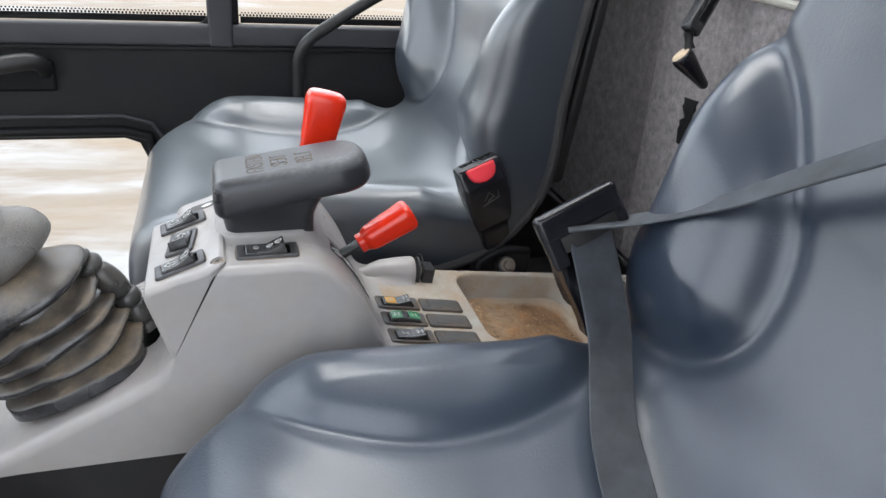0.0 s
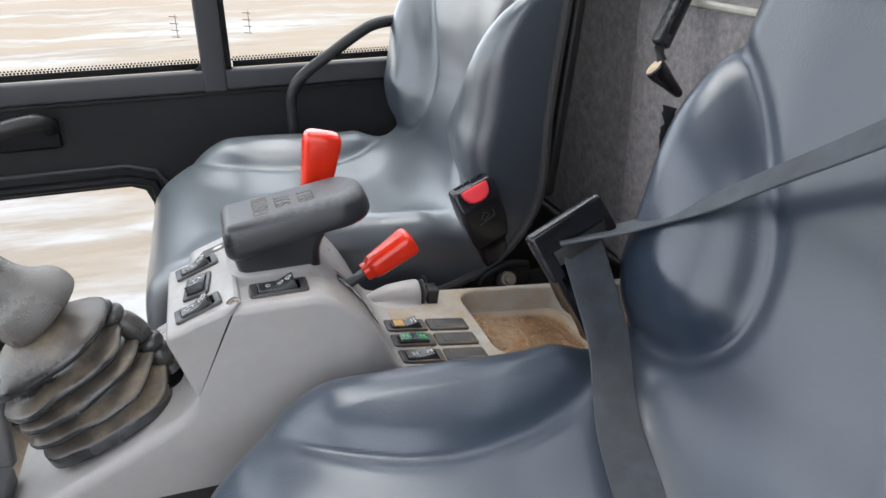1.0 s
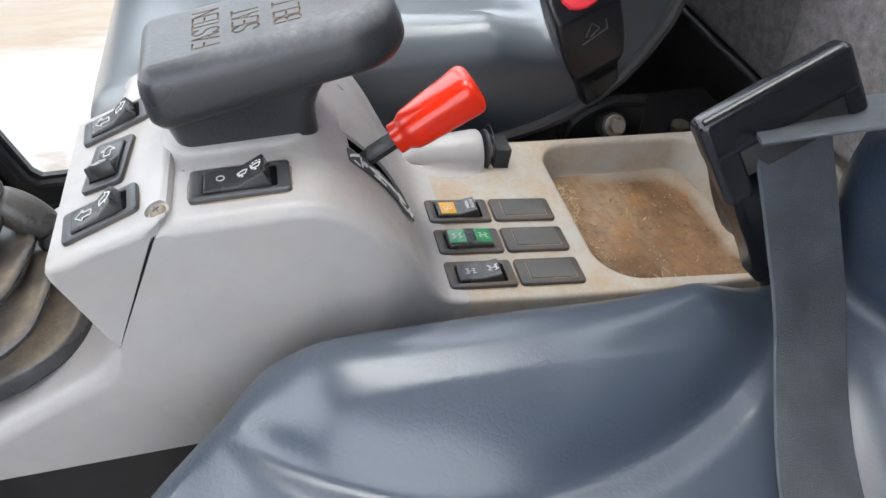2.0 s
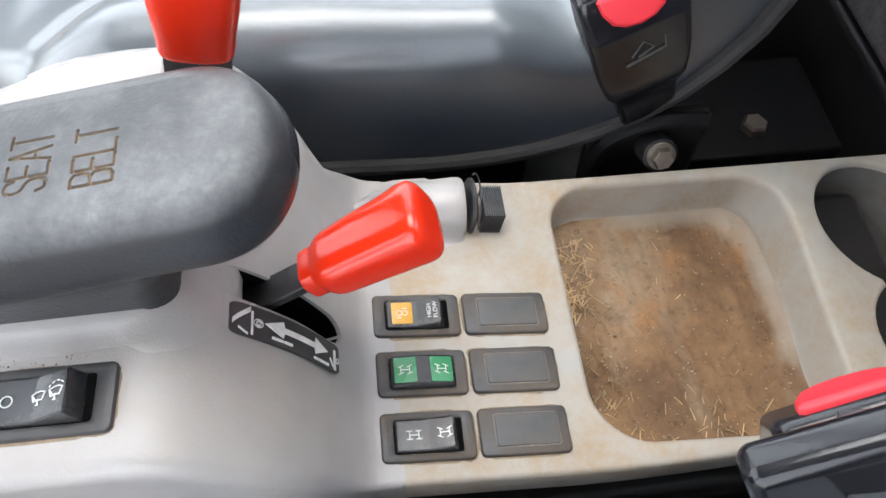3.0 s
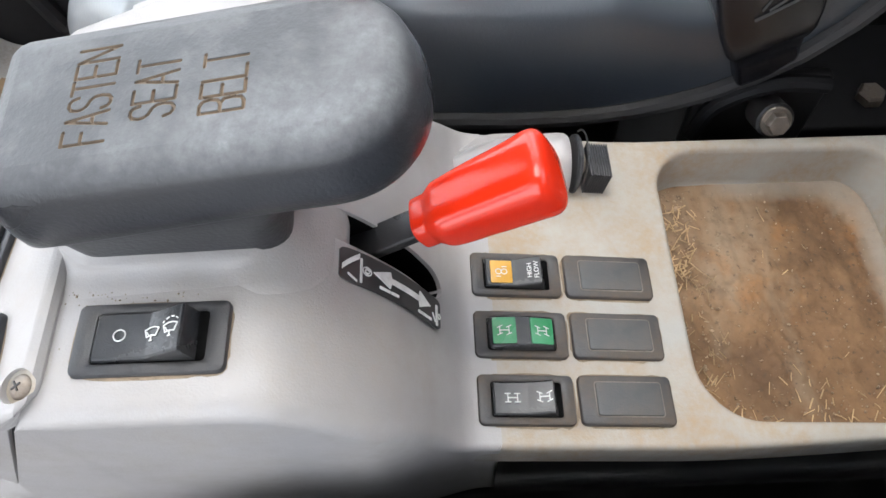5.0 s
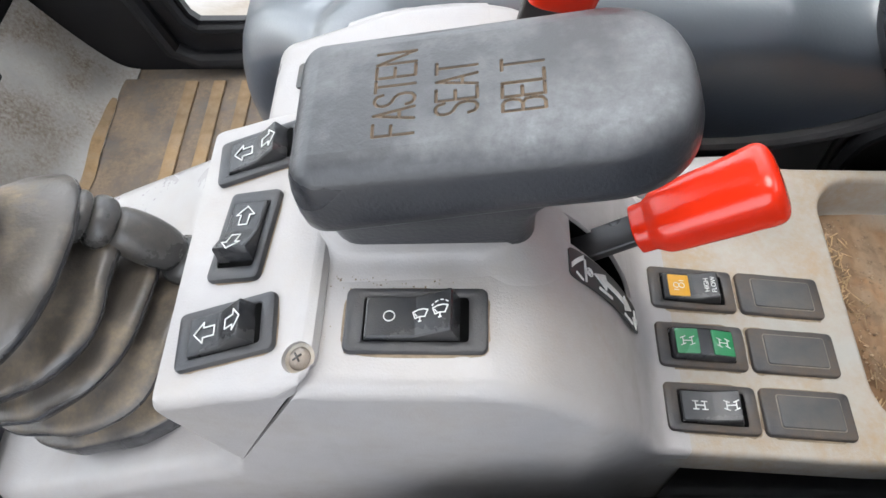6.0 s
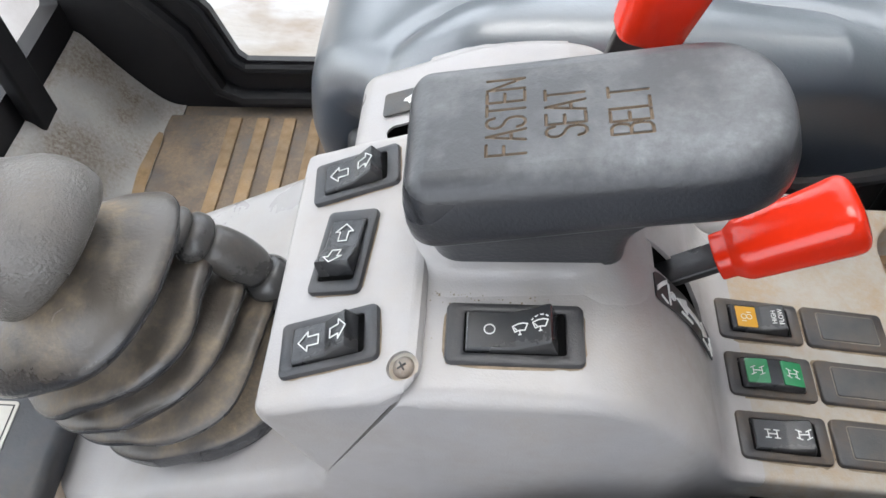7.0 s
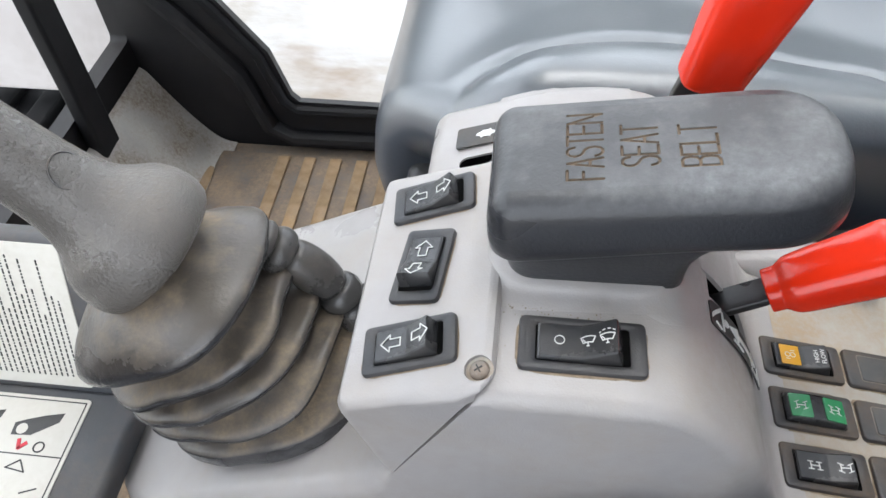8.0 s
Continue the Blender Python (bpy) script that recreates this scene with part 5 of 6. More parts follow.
            f.material_index = 1 if f.calc_center_median().z < 0.0163 else 0
    field = part("notice_field", bm, PAD, arm, "flat field with dusty sunk lettering", sharp=80)
    field.data.materials.append(LETTER)

    rows = [[(x, y, z) for x, y in rrect(cx, cy, hx, hy, 0.013, 7)] for cx, cy, hx, hy, z in ((-0.0325, -0.001, 0.0410, 0.0322, -0.060), (-0.0320, -0.001, 0.0418, 0.0326, -0.048), (-0.0310, -0.0015, 0.0432, 0.0332, -0.036), (-0.0285, -0.002, 0.0462, 0.0340, -0.026), (-0.0250, -0.003, 0.0500, 0.0350, -0.0165), (-0.0250, -0.003, 0.0500, 0.0350, -0.012))]
    bm = bmesh.new()
    rings(bm, rows)
    part("neck", bm, PAD, arm, sharp=60)


build_armrest()

# ---------------------------------------------------------------- levers


def build_lever(foot, tip, lab, prof, shaft, wide, power):
    """A flat steel shaft with a moulded grip; prof: (radius, share of the length) pairs, wide: the grip's stretch across and along."""
    foot, tip = Vector(foot), Vector(tip)
    lv = thing("lever", Matrix.Translation(foot), lab, "lever", "console levers")
    d = (tip - foot)
    ln = d.length
    ax = d.normalized()
    side = Vector((0, 1, 0))
    side = (side - ax * side.dot(ax)).normalized()
    m = Matrix.Identity(4)
    nn = ax.cross(side)
    for i in range(3):
        m[i][0], m[i][1], m[i][2] = side[i], nn[i], ax[i]
    part("shaft", rbox(bmesh.new(), (0, 0, ln * 0.22), (*shaft, ln * 0.36), 0.0012, 2, (1, 1, 1), None, m), LEVER, lv, "flat black steel shaft")
    fine = spline([(r, z, 0) for r, z in prof], 3)
    bm = lathe(bmesh.new(), [(max(p.x, 0.0006), p.y * ln) for p in fine], m, 48, *wide, power)
    part("grip", worn(bm, 0.0005, 60, 2.0), RED, lv, "glossy red moulded grip", sharp=60)
    return lv


def worn(bm, amount, scale, seed):
    """Small dents and bulges, so that soft rubber doesn't look turned."""
    for v in bm.verts:
        p = v.co * scale
        v.co += Vector((noise.noise((p.x, p.y, p.z + seed)), noise.noise((p.x + 31, p.y, p.z + seed)), noise.noise((p.x, p.y + 57, p.z + seed)))) * amount
    return bm


build_lever((-0.0627, -0.0340, 0.663), (0.0345, -0.0240, 0.7150), "black lever with a glossy red grip, leaning back",
            [(0.0075, 0.400), (0.0094, 0.402), (0.0099, 0.412), (0.0100, 0.455), (0.0104, 0.470), (0.0125, 0.505), (0.0133, 0.54), (0.0140, 0.63), (0.0149, 0.76), (0.0157, 0.87), (0.0161, 0.925), (0.0156, 0.958), (0.0137, 0.982), (0.0100, 0.996), (0.004, 1.002), (0.0006, 1.003)], (0.0078, 0.0028), (1.10, 0.92), 3.3)
build_lever((-0.0745, 0.0490, 0.692), (-0.0445, 0.0535, 0.8265), "black lever with a glossy red grip, standing up",
            [(0.0130, 0.452), (0.0155, 0.454), (0.0163, 0.464), (0.0166, 0.49), (0.0172, 0.55), (0.0186, 0.65), (0.0201, 0.78), (0.0213, 0.89), (0.0213, 0.935), (0.0202, 0.968), (0.0170, 0.990), (0.0100, 1.000), (0.004, 1.003), (0.0006, 1.003)], (0.0030, 0.0148), (0.80, 1.0), 3.8)


def build_slot_decal():
    """The black direction decal that lies on the hump beside the lever slot."""
    run = spline([(-0.0575, 0.693, 0), (-0.046, 0.6805, 0), (-0.034, 0.664, 0), (-0.025, 0.648, 0), (-0.0175, 0.633, 0)], 6)
    dec = thing("lever_decal", Matrix.Translation((-0.04, -0.052, 0.672)), "black decal with a white double arrow beside the slot", "decal")

    def sheet(y0, y1, lift, a, b, mat, name, lab="", wedge=None, steps=12):
        bm = bmesh.new()
        vs = []
        k = len(run)
        for i in range(steps + 1):
            s = i / steps
            f = (a + (b - a) * s) * (k - 1)
            i0 = min(int(f), k - 2)
            g = run[i0].lerp(run[i0 + 1], f - i0)
            t = (run[min(i0 + 2, k - 1)] - run[max(i0 - 1, 0)]).normalized()
            nn = Vector((-t.y, t.x))
            p = Vector((g.x, g.y)) + nn * lift
            q = Vector((g.x, g.y)) + nn * (lift - 0.0006)
            u0, u1 = (y0, y1) if wedge is None else wedge(s)
            vs.append([bm.verts.new((p.x, u0, p.y)), bm.verts.new((p.x, u1, p.y)), bm.verts.new((q.x, u1, q.y)), bm.verts.new((q.x, u0, q.y))])
        for r0, r1 in zip(vs, vs[1:]):
            for j in range(4):
                bm.faces.new((r0[j], r0[(j + 1) % 4], r1[(j + 1) % 4], r1[j]))
        bm.faces.new(vs[0])
        bm.faces.new(list(reversed(vs[-1])))
        return part(name, bm, mat, dec, lab, world=True)

    def corner(y0, y1, r0):
        def edge(q):
            d = min(q, 1 - q) * 13 / r0
            g = r0 * 0.001 * (1 - math.sqrt(max(0.0, 1 - (1 - min(1.0, d)) ** 2)))
            return y0 + g, y1 - g
        return edge

    sheet(0, 0, 0.0012, 0, 1, INK, "backing", "", corner(-0.0605, -0.0445, 2.0), 40)
    c = -0.0515

    def double(q):
        if q < 0.24:
            w = 0.0042 * q / 0.24
        elif q > 0.76:
            w = 0.0042 * (1 - q) / 0.24
        else:
            w = 0.0013
        return c - max(w, 0.0001), c + max(w, 0.0001)

    def slant(ya, yb, w):
        return lambda q: (ya + (yb - ya) * q - w, ya + (yb - ya) * q + w)

    def dot_ring(mid_s, mid_y, r0, name):
        for k in range(10):
            a0, a1 = 2 * math.pi * k / 10, 2 * math.pi * (k + 1) / 10
            sa, sb = mid_s + r0 * 17 * math.cos(a0), mid_s + r0 * 17 * math.cos(a1)
            ya, yb = mid_y + r0 * math.sin(a0), mid_y + r0 * math.sin(a1)
            if abs(sa - sb) < 0.004:
                sb = sa + 0.004
            if sa > sb:
                sa, sb, ya, yb = sb, sa, yb, ya
            sheet(0, 0, 0.0017, sa, sb, WHITE, name, "", slant(ya, yb, 0.0003))

    sheet(0, 0, 0.0018, 0.27, 0.83, WHITE, "double_arrow", "white double arrow", double, 60)
    # raised and lowered arm signs at the two ends
    sheet(0, 0, 0.0018, 0.030, 0.165, WHITE, "arm_sign", "white printed arm", slant(-0.0545, -0.0468, 0.0013))
    sheet(-0.0590, -0.0475, 0.0018, 0.172, 0.184, WHITE, "arm_sign", "white printed post")
    sheet(0, 0, 0.0018, 0.085, 0.150, WHITE, "arm_sign", "white curved arrow", slant(-0.0568, -0.0590, 0.0004))
    dot_ring(0.222, -0.0525, 0.0019, "ring_sign")
    dot_ring(0.222, -0.0525, 0.0010, "ring_sign")
    sheet(-0.0590, -0.0485, 0.0018, 0.905, 0.928, WHITE, "arm_sign", "white printed post")
    sheet(0, 0, 0.0018, 0.860, 0.892, WHITE, "arm_sign", "white curved arrow", slant(-0.0540, -0.0575, 0.0004))
    dot_ring(0.962, -0.0535, 0.0013, "ring_sign")
    for a0, a1, y0 in ((0.32, 0.40, -0.0572), (0.41, 0.47, -0.0572), (0.68, 0.73, -0.0580), (0.735, 0.80, -0.0580), (0.81, 0.84, -0.0580)):
        sheet(y0 - 0.0006, y0 + 0.0006, 0.0018, a0, a1, WHITE, "print_bar", "small white print")


build_slot_decal()


def build_far_decal():
    dec = thing("hump_decal", pose(-0.1775, 0.0655, 0.6960, 0, -19, 0), "small dark decal with a white turtle-like sign", "decal")
    part("backing", slab(bmesh.new(), rrect(0, 0, 0.018, 0.009, 0.002, 3), -0.0006, 0.0005, 0.0002), BLANK, dec)
    part("sign", slab(bmesh.new(), [(0.75 * x, 0.7 * y) for x, y in [(-0.0075, -0.0010), (-0.0040, -0.0022), (-0.0028, -0.0050), (-0.0006, -0.0034), (0.0030, -0.0038), (0.0048, -0.0052), (0.0058, -0.0026), (0.0088, -0.0012), (0.0094, 0.0014), (0.0062, 0.0026), (0.0050, 0.0052), (0.0026, 0.0040), (-0.0016, 0.0046), (-0.0034, 0.0028), (-0.0062, 0.0018)]], 0.0004, 0.0009, 0.0001), WHITE, dec, "white printed sign")


build_far_decal()

# ---------------------------------------------------------------- capped plug


def build_plug():
    m = DECK @ pose(0.0635, 0.0600, 0.0085)
    pl = thing("socket_plug", m, "black ribbed twist plug in the grey boss", "plug")
    turn = pose(0, 0, 0, 0, 90, 0)
    part("flange", lathe(bmesh.new(), [(0.0165, 0.0), (0.0178, 0.001), (0.0178, 0.0025), (0.016, 0.0035), (0.010, 0.004)], turn, 28), BEZEL, pl, "dark flange")
    part("stem", lathe(bmesh.new(), [(0.007, 0.003), (0.007, 0.009), (0.005, 0.010)], turn, 16), STEEL, pl, "bare steel stem")
    cap = part("cap", rbox(bmesh.new(), (0.0145, -0.003, 0.0), (0.0072, 0.0112, 0.0092), 0.002, 2), ROCKER, pl, "black cap")
    for i in range(9):
        part("rib", rbox(bmesh.new(), (0.0085 + 0.0015 * i, -0.0032, 0.0002), (0.00045, 0.0117, 0.0099), 0.0003, 1), BEZEL, cap)
    loop = [(0.004, 0.018 * math.cos(a) - 0.0, 0.018 * math.sin(a) + 0.004) for a in (radians(20 + 14 * i) for i in range(12))]
    part("wire_loop", tube(bmesh.new(), loop, 0.0006, 6), LEVER, pl, "thin wire loop")


build_plug()

# ---------------------------------------------------------------- joystick


def build_joystick():
    js = thing("joystick", pose(-0.312, -0.045, 0.566, 0, -24, 0), "dusty grey rubber joystick with a folded bellows boot", "joystick")
    # folds of the bellows: radius, height, sideways shift, lean and lip of each
    steps = [(0.0700, 0.0165, -0.0040, 2, 0.0185), (0.0685, 0.0370, -0.0030, 0, 0.0095), (0.0672, 0.0572, -0.0010, -2, 0.0102), (0.0648, 0.0782, 0.001, -4, 0.0112)]
    for i, (r, z, sx, tl, lip) in enumerate(steps):
        m = pose(-sx + 0.004, 0, z, 1.5 * math.sin(2.3 * i + 1), tl, 0)
        prof = [(r - 0.026, -lip - 0.0005), (r - 0.014, -lip - 0.0004), (r - 0.0062, -lip), (r - 0.0028, -lip + 0.0008), (r - 0.0008, -lip + 0.0026), (r, -lip + 0.0048), (r - 0.0002, -0.0040), (r - 0.0012, -0.0020), (r - 0.0034, -0.0008), (r - 0.0075, 0.0004), (r - 0.0125, 0.0020), (r - 0.0172, 0.0046), (r - 0.0205, 0.0086), (r - 0.0220, 0.0145)]
        prof = [(p.x, p.y) for p in spline([(a, b, 0) for a, b in prof], 2)]
        ex = 1.0 + 0.012 * math.sin(i * 2.1)
        bm = lathe(bmesh.new(), prof, m, 72, ex, 0.86, 2.8)
        for v in bm.verts:
            a = math.atan2(v.co.y, v.co.x)
            v.co.z += 0.0016 * math.sin(3 * a + 1.7 * i) + 0.0011 * math.sin(5 * a + 2.9 * i)
        part("bellows_fold", worn(bm, 0.0026, 30, 7.1 * i), RUBBER, js, sharp=60)
    m = pose(0.007, 0, 0.102, 0, -4, 0)
    prof = [(0.036, -0.0095), (0.052, -0.0080), (0.0605, -0.0072), (0.0640, -0.0055), (0.0652, -0.0028), (0.0650, 0.0005), (0.0627, 0.0038), (0.0585, 0.0085), (0.053, 0.0125), (0.045, 0.0175), (0.036, 0.0225), (0.030, 0.025)]
    part("collar", worn(lathe(bmesh.new(), prof, m, 64, 1.0, 0.88, 2.9), 0.0025, 20, 3.0), RUBBER, js, "thick moulded rubber collar", sharp=60)
    for a0, a1, k in ((20, 330, 1.0), (60, 200, 0.72), (250, 320, 0.72)):
        run = []
        for i in range(19):
            a = radians(a0 + (a1 - a0) * i / 18)
            x, y = 0.032 + 0.0095 * k * math.cos(a), -0.036 + 0.0065 * k * math.sin(a)
            run.append(m @ Vector((x, y, 0.0190 - 0.75 * (math.hypot(x, y / 0.88) - 0.044))))
        part("collar_mark", tube(bmesh.new(), run, 0.0006, 5), RUBBER, js, "raised oval mark")
    m = pose(0.022, 0, 0.148, 0, -17, 0)
    prof = [(0.022, -0.0195), (0.034, -0.0190), (0.0398, -0.0160), (0.0422, -0.0105), (0.0428, -0.004), (0.0418, 0.004), (0.0382, 0.012), (0.0322, 0.0185), (0.0272, 0.025), (0.0238, 0.035), (0.0222, 0.048), (0.0215, 0.065), (0.0212, 0.11), (0.0213, 0.15), (0.022, 0.19), (0.023, 0.23), (0.021, 0.245), (0.01, 0.25)]
    fine = spline([(r, z, 0) for r, z in prof], 4)
    bm = lathe(bmesh.new(), [(p.x, p.y) for p in fine], m, 64, 1.0, 0.92, 2.2)
    part("grip", worn(bm, 0.0014, 22, 5.0), GRIP, js, "textured grey rubber grip flaring at its foot", sharp=60)
    # a round moulded mark on the shank's outer face
    at = (js.matrix_basis @ m).inverted() @ Vector((-0.365, -0.048, 0.758))
    turn, out = math.atan2(at.y, at.x), math.hypot(at.x, at.y)
    run = [m @ Vector((out * math.cos(turn + k), out * math.sin(turn + k), at.z + h)) for k, h in ((0.0095 / out * math.cos(radians(12 * i)), 0.0095 * math.sin(radians(12 * i))) for i in range(31))]
    part("grip_mark", tube(bmesh.new(), run, 0.0006, 6), RUBBER, js, "round moulded mark")


build_joystick()


def build_side_bellows():
    sb = thing("cable_bellows", pose(-0.25, 0.0, 0.58), "small dark corrugated rubber sleeve beside the joystick", "sleeve")
    pts = spline([(-0.300, -0.018, 0.680), (-0.282, -0.016, 0.664), (-0.264, -0.015, 0.640), (-0.249, -0.016, 0.613), (-0.238, -0.018, 0.585)], 12)
    k = len(pts) - 1
    for a, b, r0, rise in ((0.0, 0.10, 0.0110, 0.0030), (0.10, 0.21, 0.0112, 0.0032), (0.21, 0.52, 0.0105, 0.0028), (0.52, 0.64, 0.0112, 0.0034), (0.64, 0.82, 0.0108, 0.0032), (0.82, 1.0, 0.0108, 0.0032)):
        n = 10
        seg = []
        for i in range(n + 1):
            f = (a + (b - a) * i / n) * k
            i0 = min(int(f), k - 1)
            seg.append(pts[i0].lerp(pts[i0 + 1], f - i0))
        rad = [r0 + rise * math.sin(math.pi * i / n) ** 0.6 for i in range(n + 1)]
        part("lobe", tube(bmesh.new(), seg, rad, 24), SLEEVE, sb, world=True, sharp=70)
    # flat black patch paints the shade between sleeve and pod; nothing is cut
    part("opening", slab(bmesh.new(), rrect(-0.002, -0.004, 0.028, 0.040, 0.020, 8), -0.001, 0.0012, 0.0005, pose(-0.2475, -0.010, 0.5922, 0, -26.6, 0)), VOID, sb, "black patch laid on the console for the shade under the sleeve", world=True)


build_side_bellows()

# ---------------------------------------------------------------- belts and buckles


def build_buckle(m, lab, drop):
    bk = thing("seat_belt_buckle", m, lab, "buckle", "belt buckles")

    def taper(x, y, z):
        k = 1 - 0.36 * smooth(0.03, -0.055, z)
        # the top slopes down towards the button's side
        z2 = z - 0.022 * smooth(-0.002, -0.0165, y) * smooth(-0.03, -0.004, z)
        return x * k, y * k, z2

    part("body", rbox(bmesh.new(), (0, 0, -0.0640), (0.031, 0.0165, 0.0660), 0.006, 4, (2, 8, 8), taper), GLOSS, bk, "glossy black moulded body", sharp=50)
    moon = [(-0.0215, 0.0075), (-0.0205, -0.001), (-0.0165, -0.0085), (-0.0095, -0.0125), (0.0, -0.014), (0.0095, -0.0125), (0.0165, -0.0085), (0.0205, -0.001), (0.0215, 0.0075), (0.0195, 0.0092), (-0.0195, 0.0092)]
    part("button", slab(bmesh.new(), [(x * 0.94, y * 0.98) for x, y in moon], -0.006, 0.0032, 0.0030, pose(0, -0.0095, -0.0070, 58, 0, 0), 5), BUTTON, bk, "red half-round release button")
    # black bar for the shade in the tongue slot
    part("slot", rbox(bmesh.new(), (0, 0.0085, 0.0012), (0.0225, 0.0028, 0.0016), 0.001, 1), VOID, bk, "dark tongue slot")
    for i in range(8):
        part("tooth", rbox(bmesh.new(), (-0.0185 + 0.0053 * i, 0.0068, 0.0022), (0.0013, 0.0016, 0.0016), 0.0006, 1), GLOSS, bk)
    part("mould_mark", bars(bmesh.new(), [[(-0.012, -0.03), (0.013, -0.026), (0.013, -0.016)], [(-0.008, -0.024), (0.0, -0.014), (0.006, -0.022), (-0.004, -0.026)]], 0.0007, 0.0012, pose(0, -0.0150, -0.022, 86, 0, 0)), BLANK, bk, "moulded sign")
    part("stalk", rbox(bmesh.new(), (0, 0, -0.115 - drop / 2), (0.011, 0.005, 0.02 + drop / 2), 0.004, 2), BLACK, bk, "black stalk")
    return bk


build_buckle(pose(0.157, 0.121, 0.714, 4, -20, 8), "black seat belt buckle with a red button, standing open", 0.03)
build_buckle(pose(0.1690, -0.138, 0.745, 4, 20, 186), "black seat belt buckle with a red button, belt fastened", 0.05)


def ribbon(bm, pts, sides, w, t=0.0012):
    rows = []
    for p, s in zip(pts, sides):
        p, s = Vector(p), Vector(s).normalized()
        rows.append((p, s))
    out = []
    for i, (p, s) in enumerate(rows):
        tan = (rows[min(i + 1, len(rows) - 1)][0] - rows[max(i - 1, 0)][0]).normalized()
        nn = tan.cross(s).normalized()
        out.append([p - s * w - nn * t * 0.4, p - s * w + nn * t * 0.4, p - s * w * 0.96 + nn * t, p + s * w * 0.96 + nn * t, p + s * w + nn * t * 0.4, p + s * w - nn * t * 0.4, p + s * w * 0.96 - nn * t, p - s * w * 0.96 - nn * t])
    rings(bm, out)
    return bm


def build_belt():
    belt = thing("seat_belt", pose(0.16, -0.15, 0.75), "dark grey webbing seat belt threaded through a black tongue", "seat belt")
    # tongue plate
    a, b = Vector((0.118, -0.154, 0.755)), Vector((0.193, -0.149, 0.790))
    ax = (b - a).normalized()
    up = Vector((0.0, 0.30, 0.95))
    up = (up - ax * up.dot(ax)).normalized()
    nn = ax.cross(up)
    m = Matrix.Identity(4)
    for i in range(3):
        m[i][0], m[i][1], m[i][2], m[i][3] = ax[i], nn[i], up[i], ((a + b) / 2)[i]
    part("tongue_bar", rbox(bmesh.new(), (0, 0, -0.011), (0.0435, 0.0082, 0.0140), 0.0058, 4, (1, 1, 1), None, m), GLOSS, belt, "black plastic-covered tongue bar", world=True)
    part("tongue_side", rbox(bmesh.new(), (-0.0345, 0, -0.026), (0.0085, 0.0072, 0.0265), 0.0045, 4, (1, 1, 1), None, m), GLOSS, belt, world=True)
    part("tongue_side", rbox(bmesh.new(), (0.0375, 0, -0.019), (0.0060, 0.0062, 0.0195), 0.003, 3, (1, 1, 1), None, m), GLOSS, belt, world=True)
    part("slit_plate", rbox(bmesh.new(), (0.003, 0.0035, -0.030), (0.032, 0.0015, 0.010), 0.001, 1, (1, 1, 1), None, m), BLACK, belt, "dark plate behind the slit", world=True)
    # lap strap, down over the cushion
    pts = spline([(0.170, -0.151, 0.757), (0.1725, -0.160, 0.747), (0.180, -0.182, 0.705), (0.184, -0.210, 0.660), (0.172, -0.245, 0.634), (0.155, -0.29, 0.616), (0.139, -0.345, 0.607), (0.116, -0.42, 0.606), (0.085, -0.55, 0.62)], 8)
    part("lap_strap", ribbon(bmesh.new(), pts, [(1, 0.10, 0.1)] * len(pts), 0.0235), WEBBING, belt, "dark webbing lap strap", world=True)
    # shoulder strap, turned on edge at the tongue and opening out to the outer side
    pts = spline([(0.150, -0.158, 0.751), (0.180, -0.161, 0.754), (0.210, -0.167, 0.758), (0.234, -0.195, 0.776), (0.246, -0.249, 0.809), (0.247, -0.32, 0.857), (0.246, -0.39, 0.903), (0.25, -0.46, 0.952), (0.275, -0.58, 1.05)], 8)
    sides = []
    for i in range(len(pts)):
        q = smooth(0.25, 1.0, i / (len(pts) - 1))
        sides.append(Vector((0.35, 0.89, -0.20)).lerp(Vector((0.38, 0.66, 0.02)), q))
    part("shoulder_strap", ribbon(bmesh.new(), pts, sides, 0.0225), WEBBING, belt, "dark twisted webbing shoulder strap", world=True)


build_belt()

# ---------------------------------------------------------------- things at the rear


def build_bolt():
    bo = thing("anchor_bolt", pose(0.2093, 0.1080, 0.5705, 62, 0, 0), "worn steel hexagon bolt with a washer", "bolt")
    part("washer", lathe(bmesh.new(), [(0.0105, 0), (0.0105, 0.002), (0.0100, 0.0024)], n=24), STEEL, bo)
    part("head", lathe(bmesh.new(), [(0.0080, 0.002), (0.0080, 0.007), (0.0070, 0.0085), (0.003, 0.0088)], n=6), STEEL, bo)
    part("spacer", lathe(bmesh.new(), [(0.0125, -0.020), (0.0125, 0.0), (0.0115, 0.0004)], n=24), BLACK, bo, "black spacer")
    br = thing("belt_bracket", pose(0.21, 0.135, 0.50), "black steel belt anchor bracket", "bracket")
    part("plate", rbox(bmesh.new(), (0.0, 0.006, 0.03), (0.045, 0.006, 0.05), 0.005, 2), BLACK, br)
    part("arch", tube(bmesh.new(), spline([(-0.040, -0.004, 0.03), (-0.034, -0.008, 0.068), (0.0, -0.008, 0.085), (0.036, -0.006, 0.080)], 6), 0.006, 10), SEAL, br)
    part("side_plate", rbox(bmesh.new(), (0.115, 0.075, -0.012), (0.075, 0.055, 0.010), 0.004, 2), SEAL, br, "black side plate")
    part("side_nut", lathe(bmesh.new(), [(0.011, 0.0), (0.011, 0.007), (0.009, 0.009)], pose(0.119, 0.049, -0.002), 6), STEEL, br, "dull dark nut")


build_bolt()


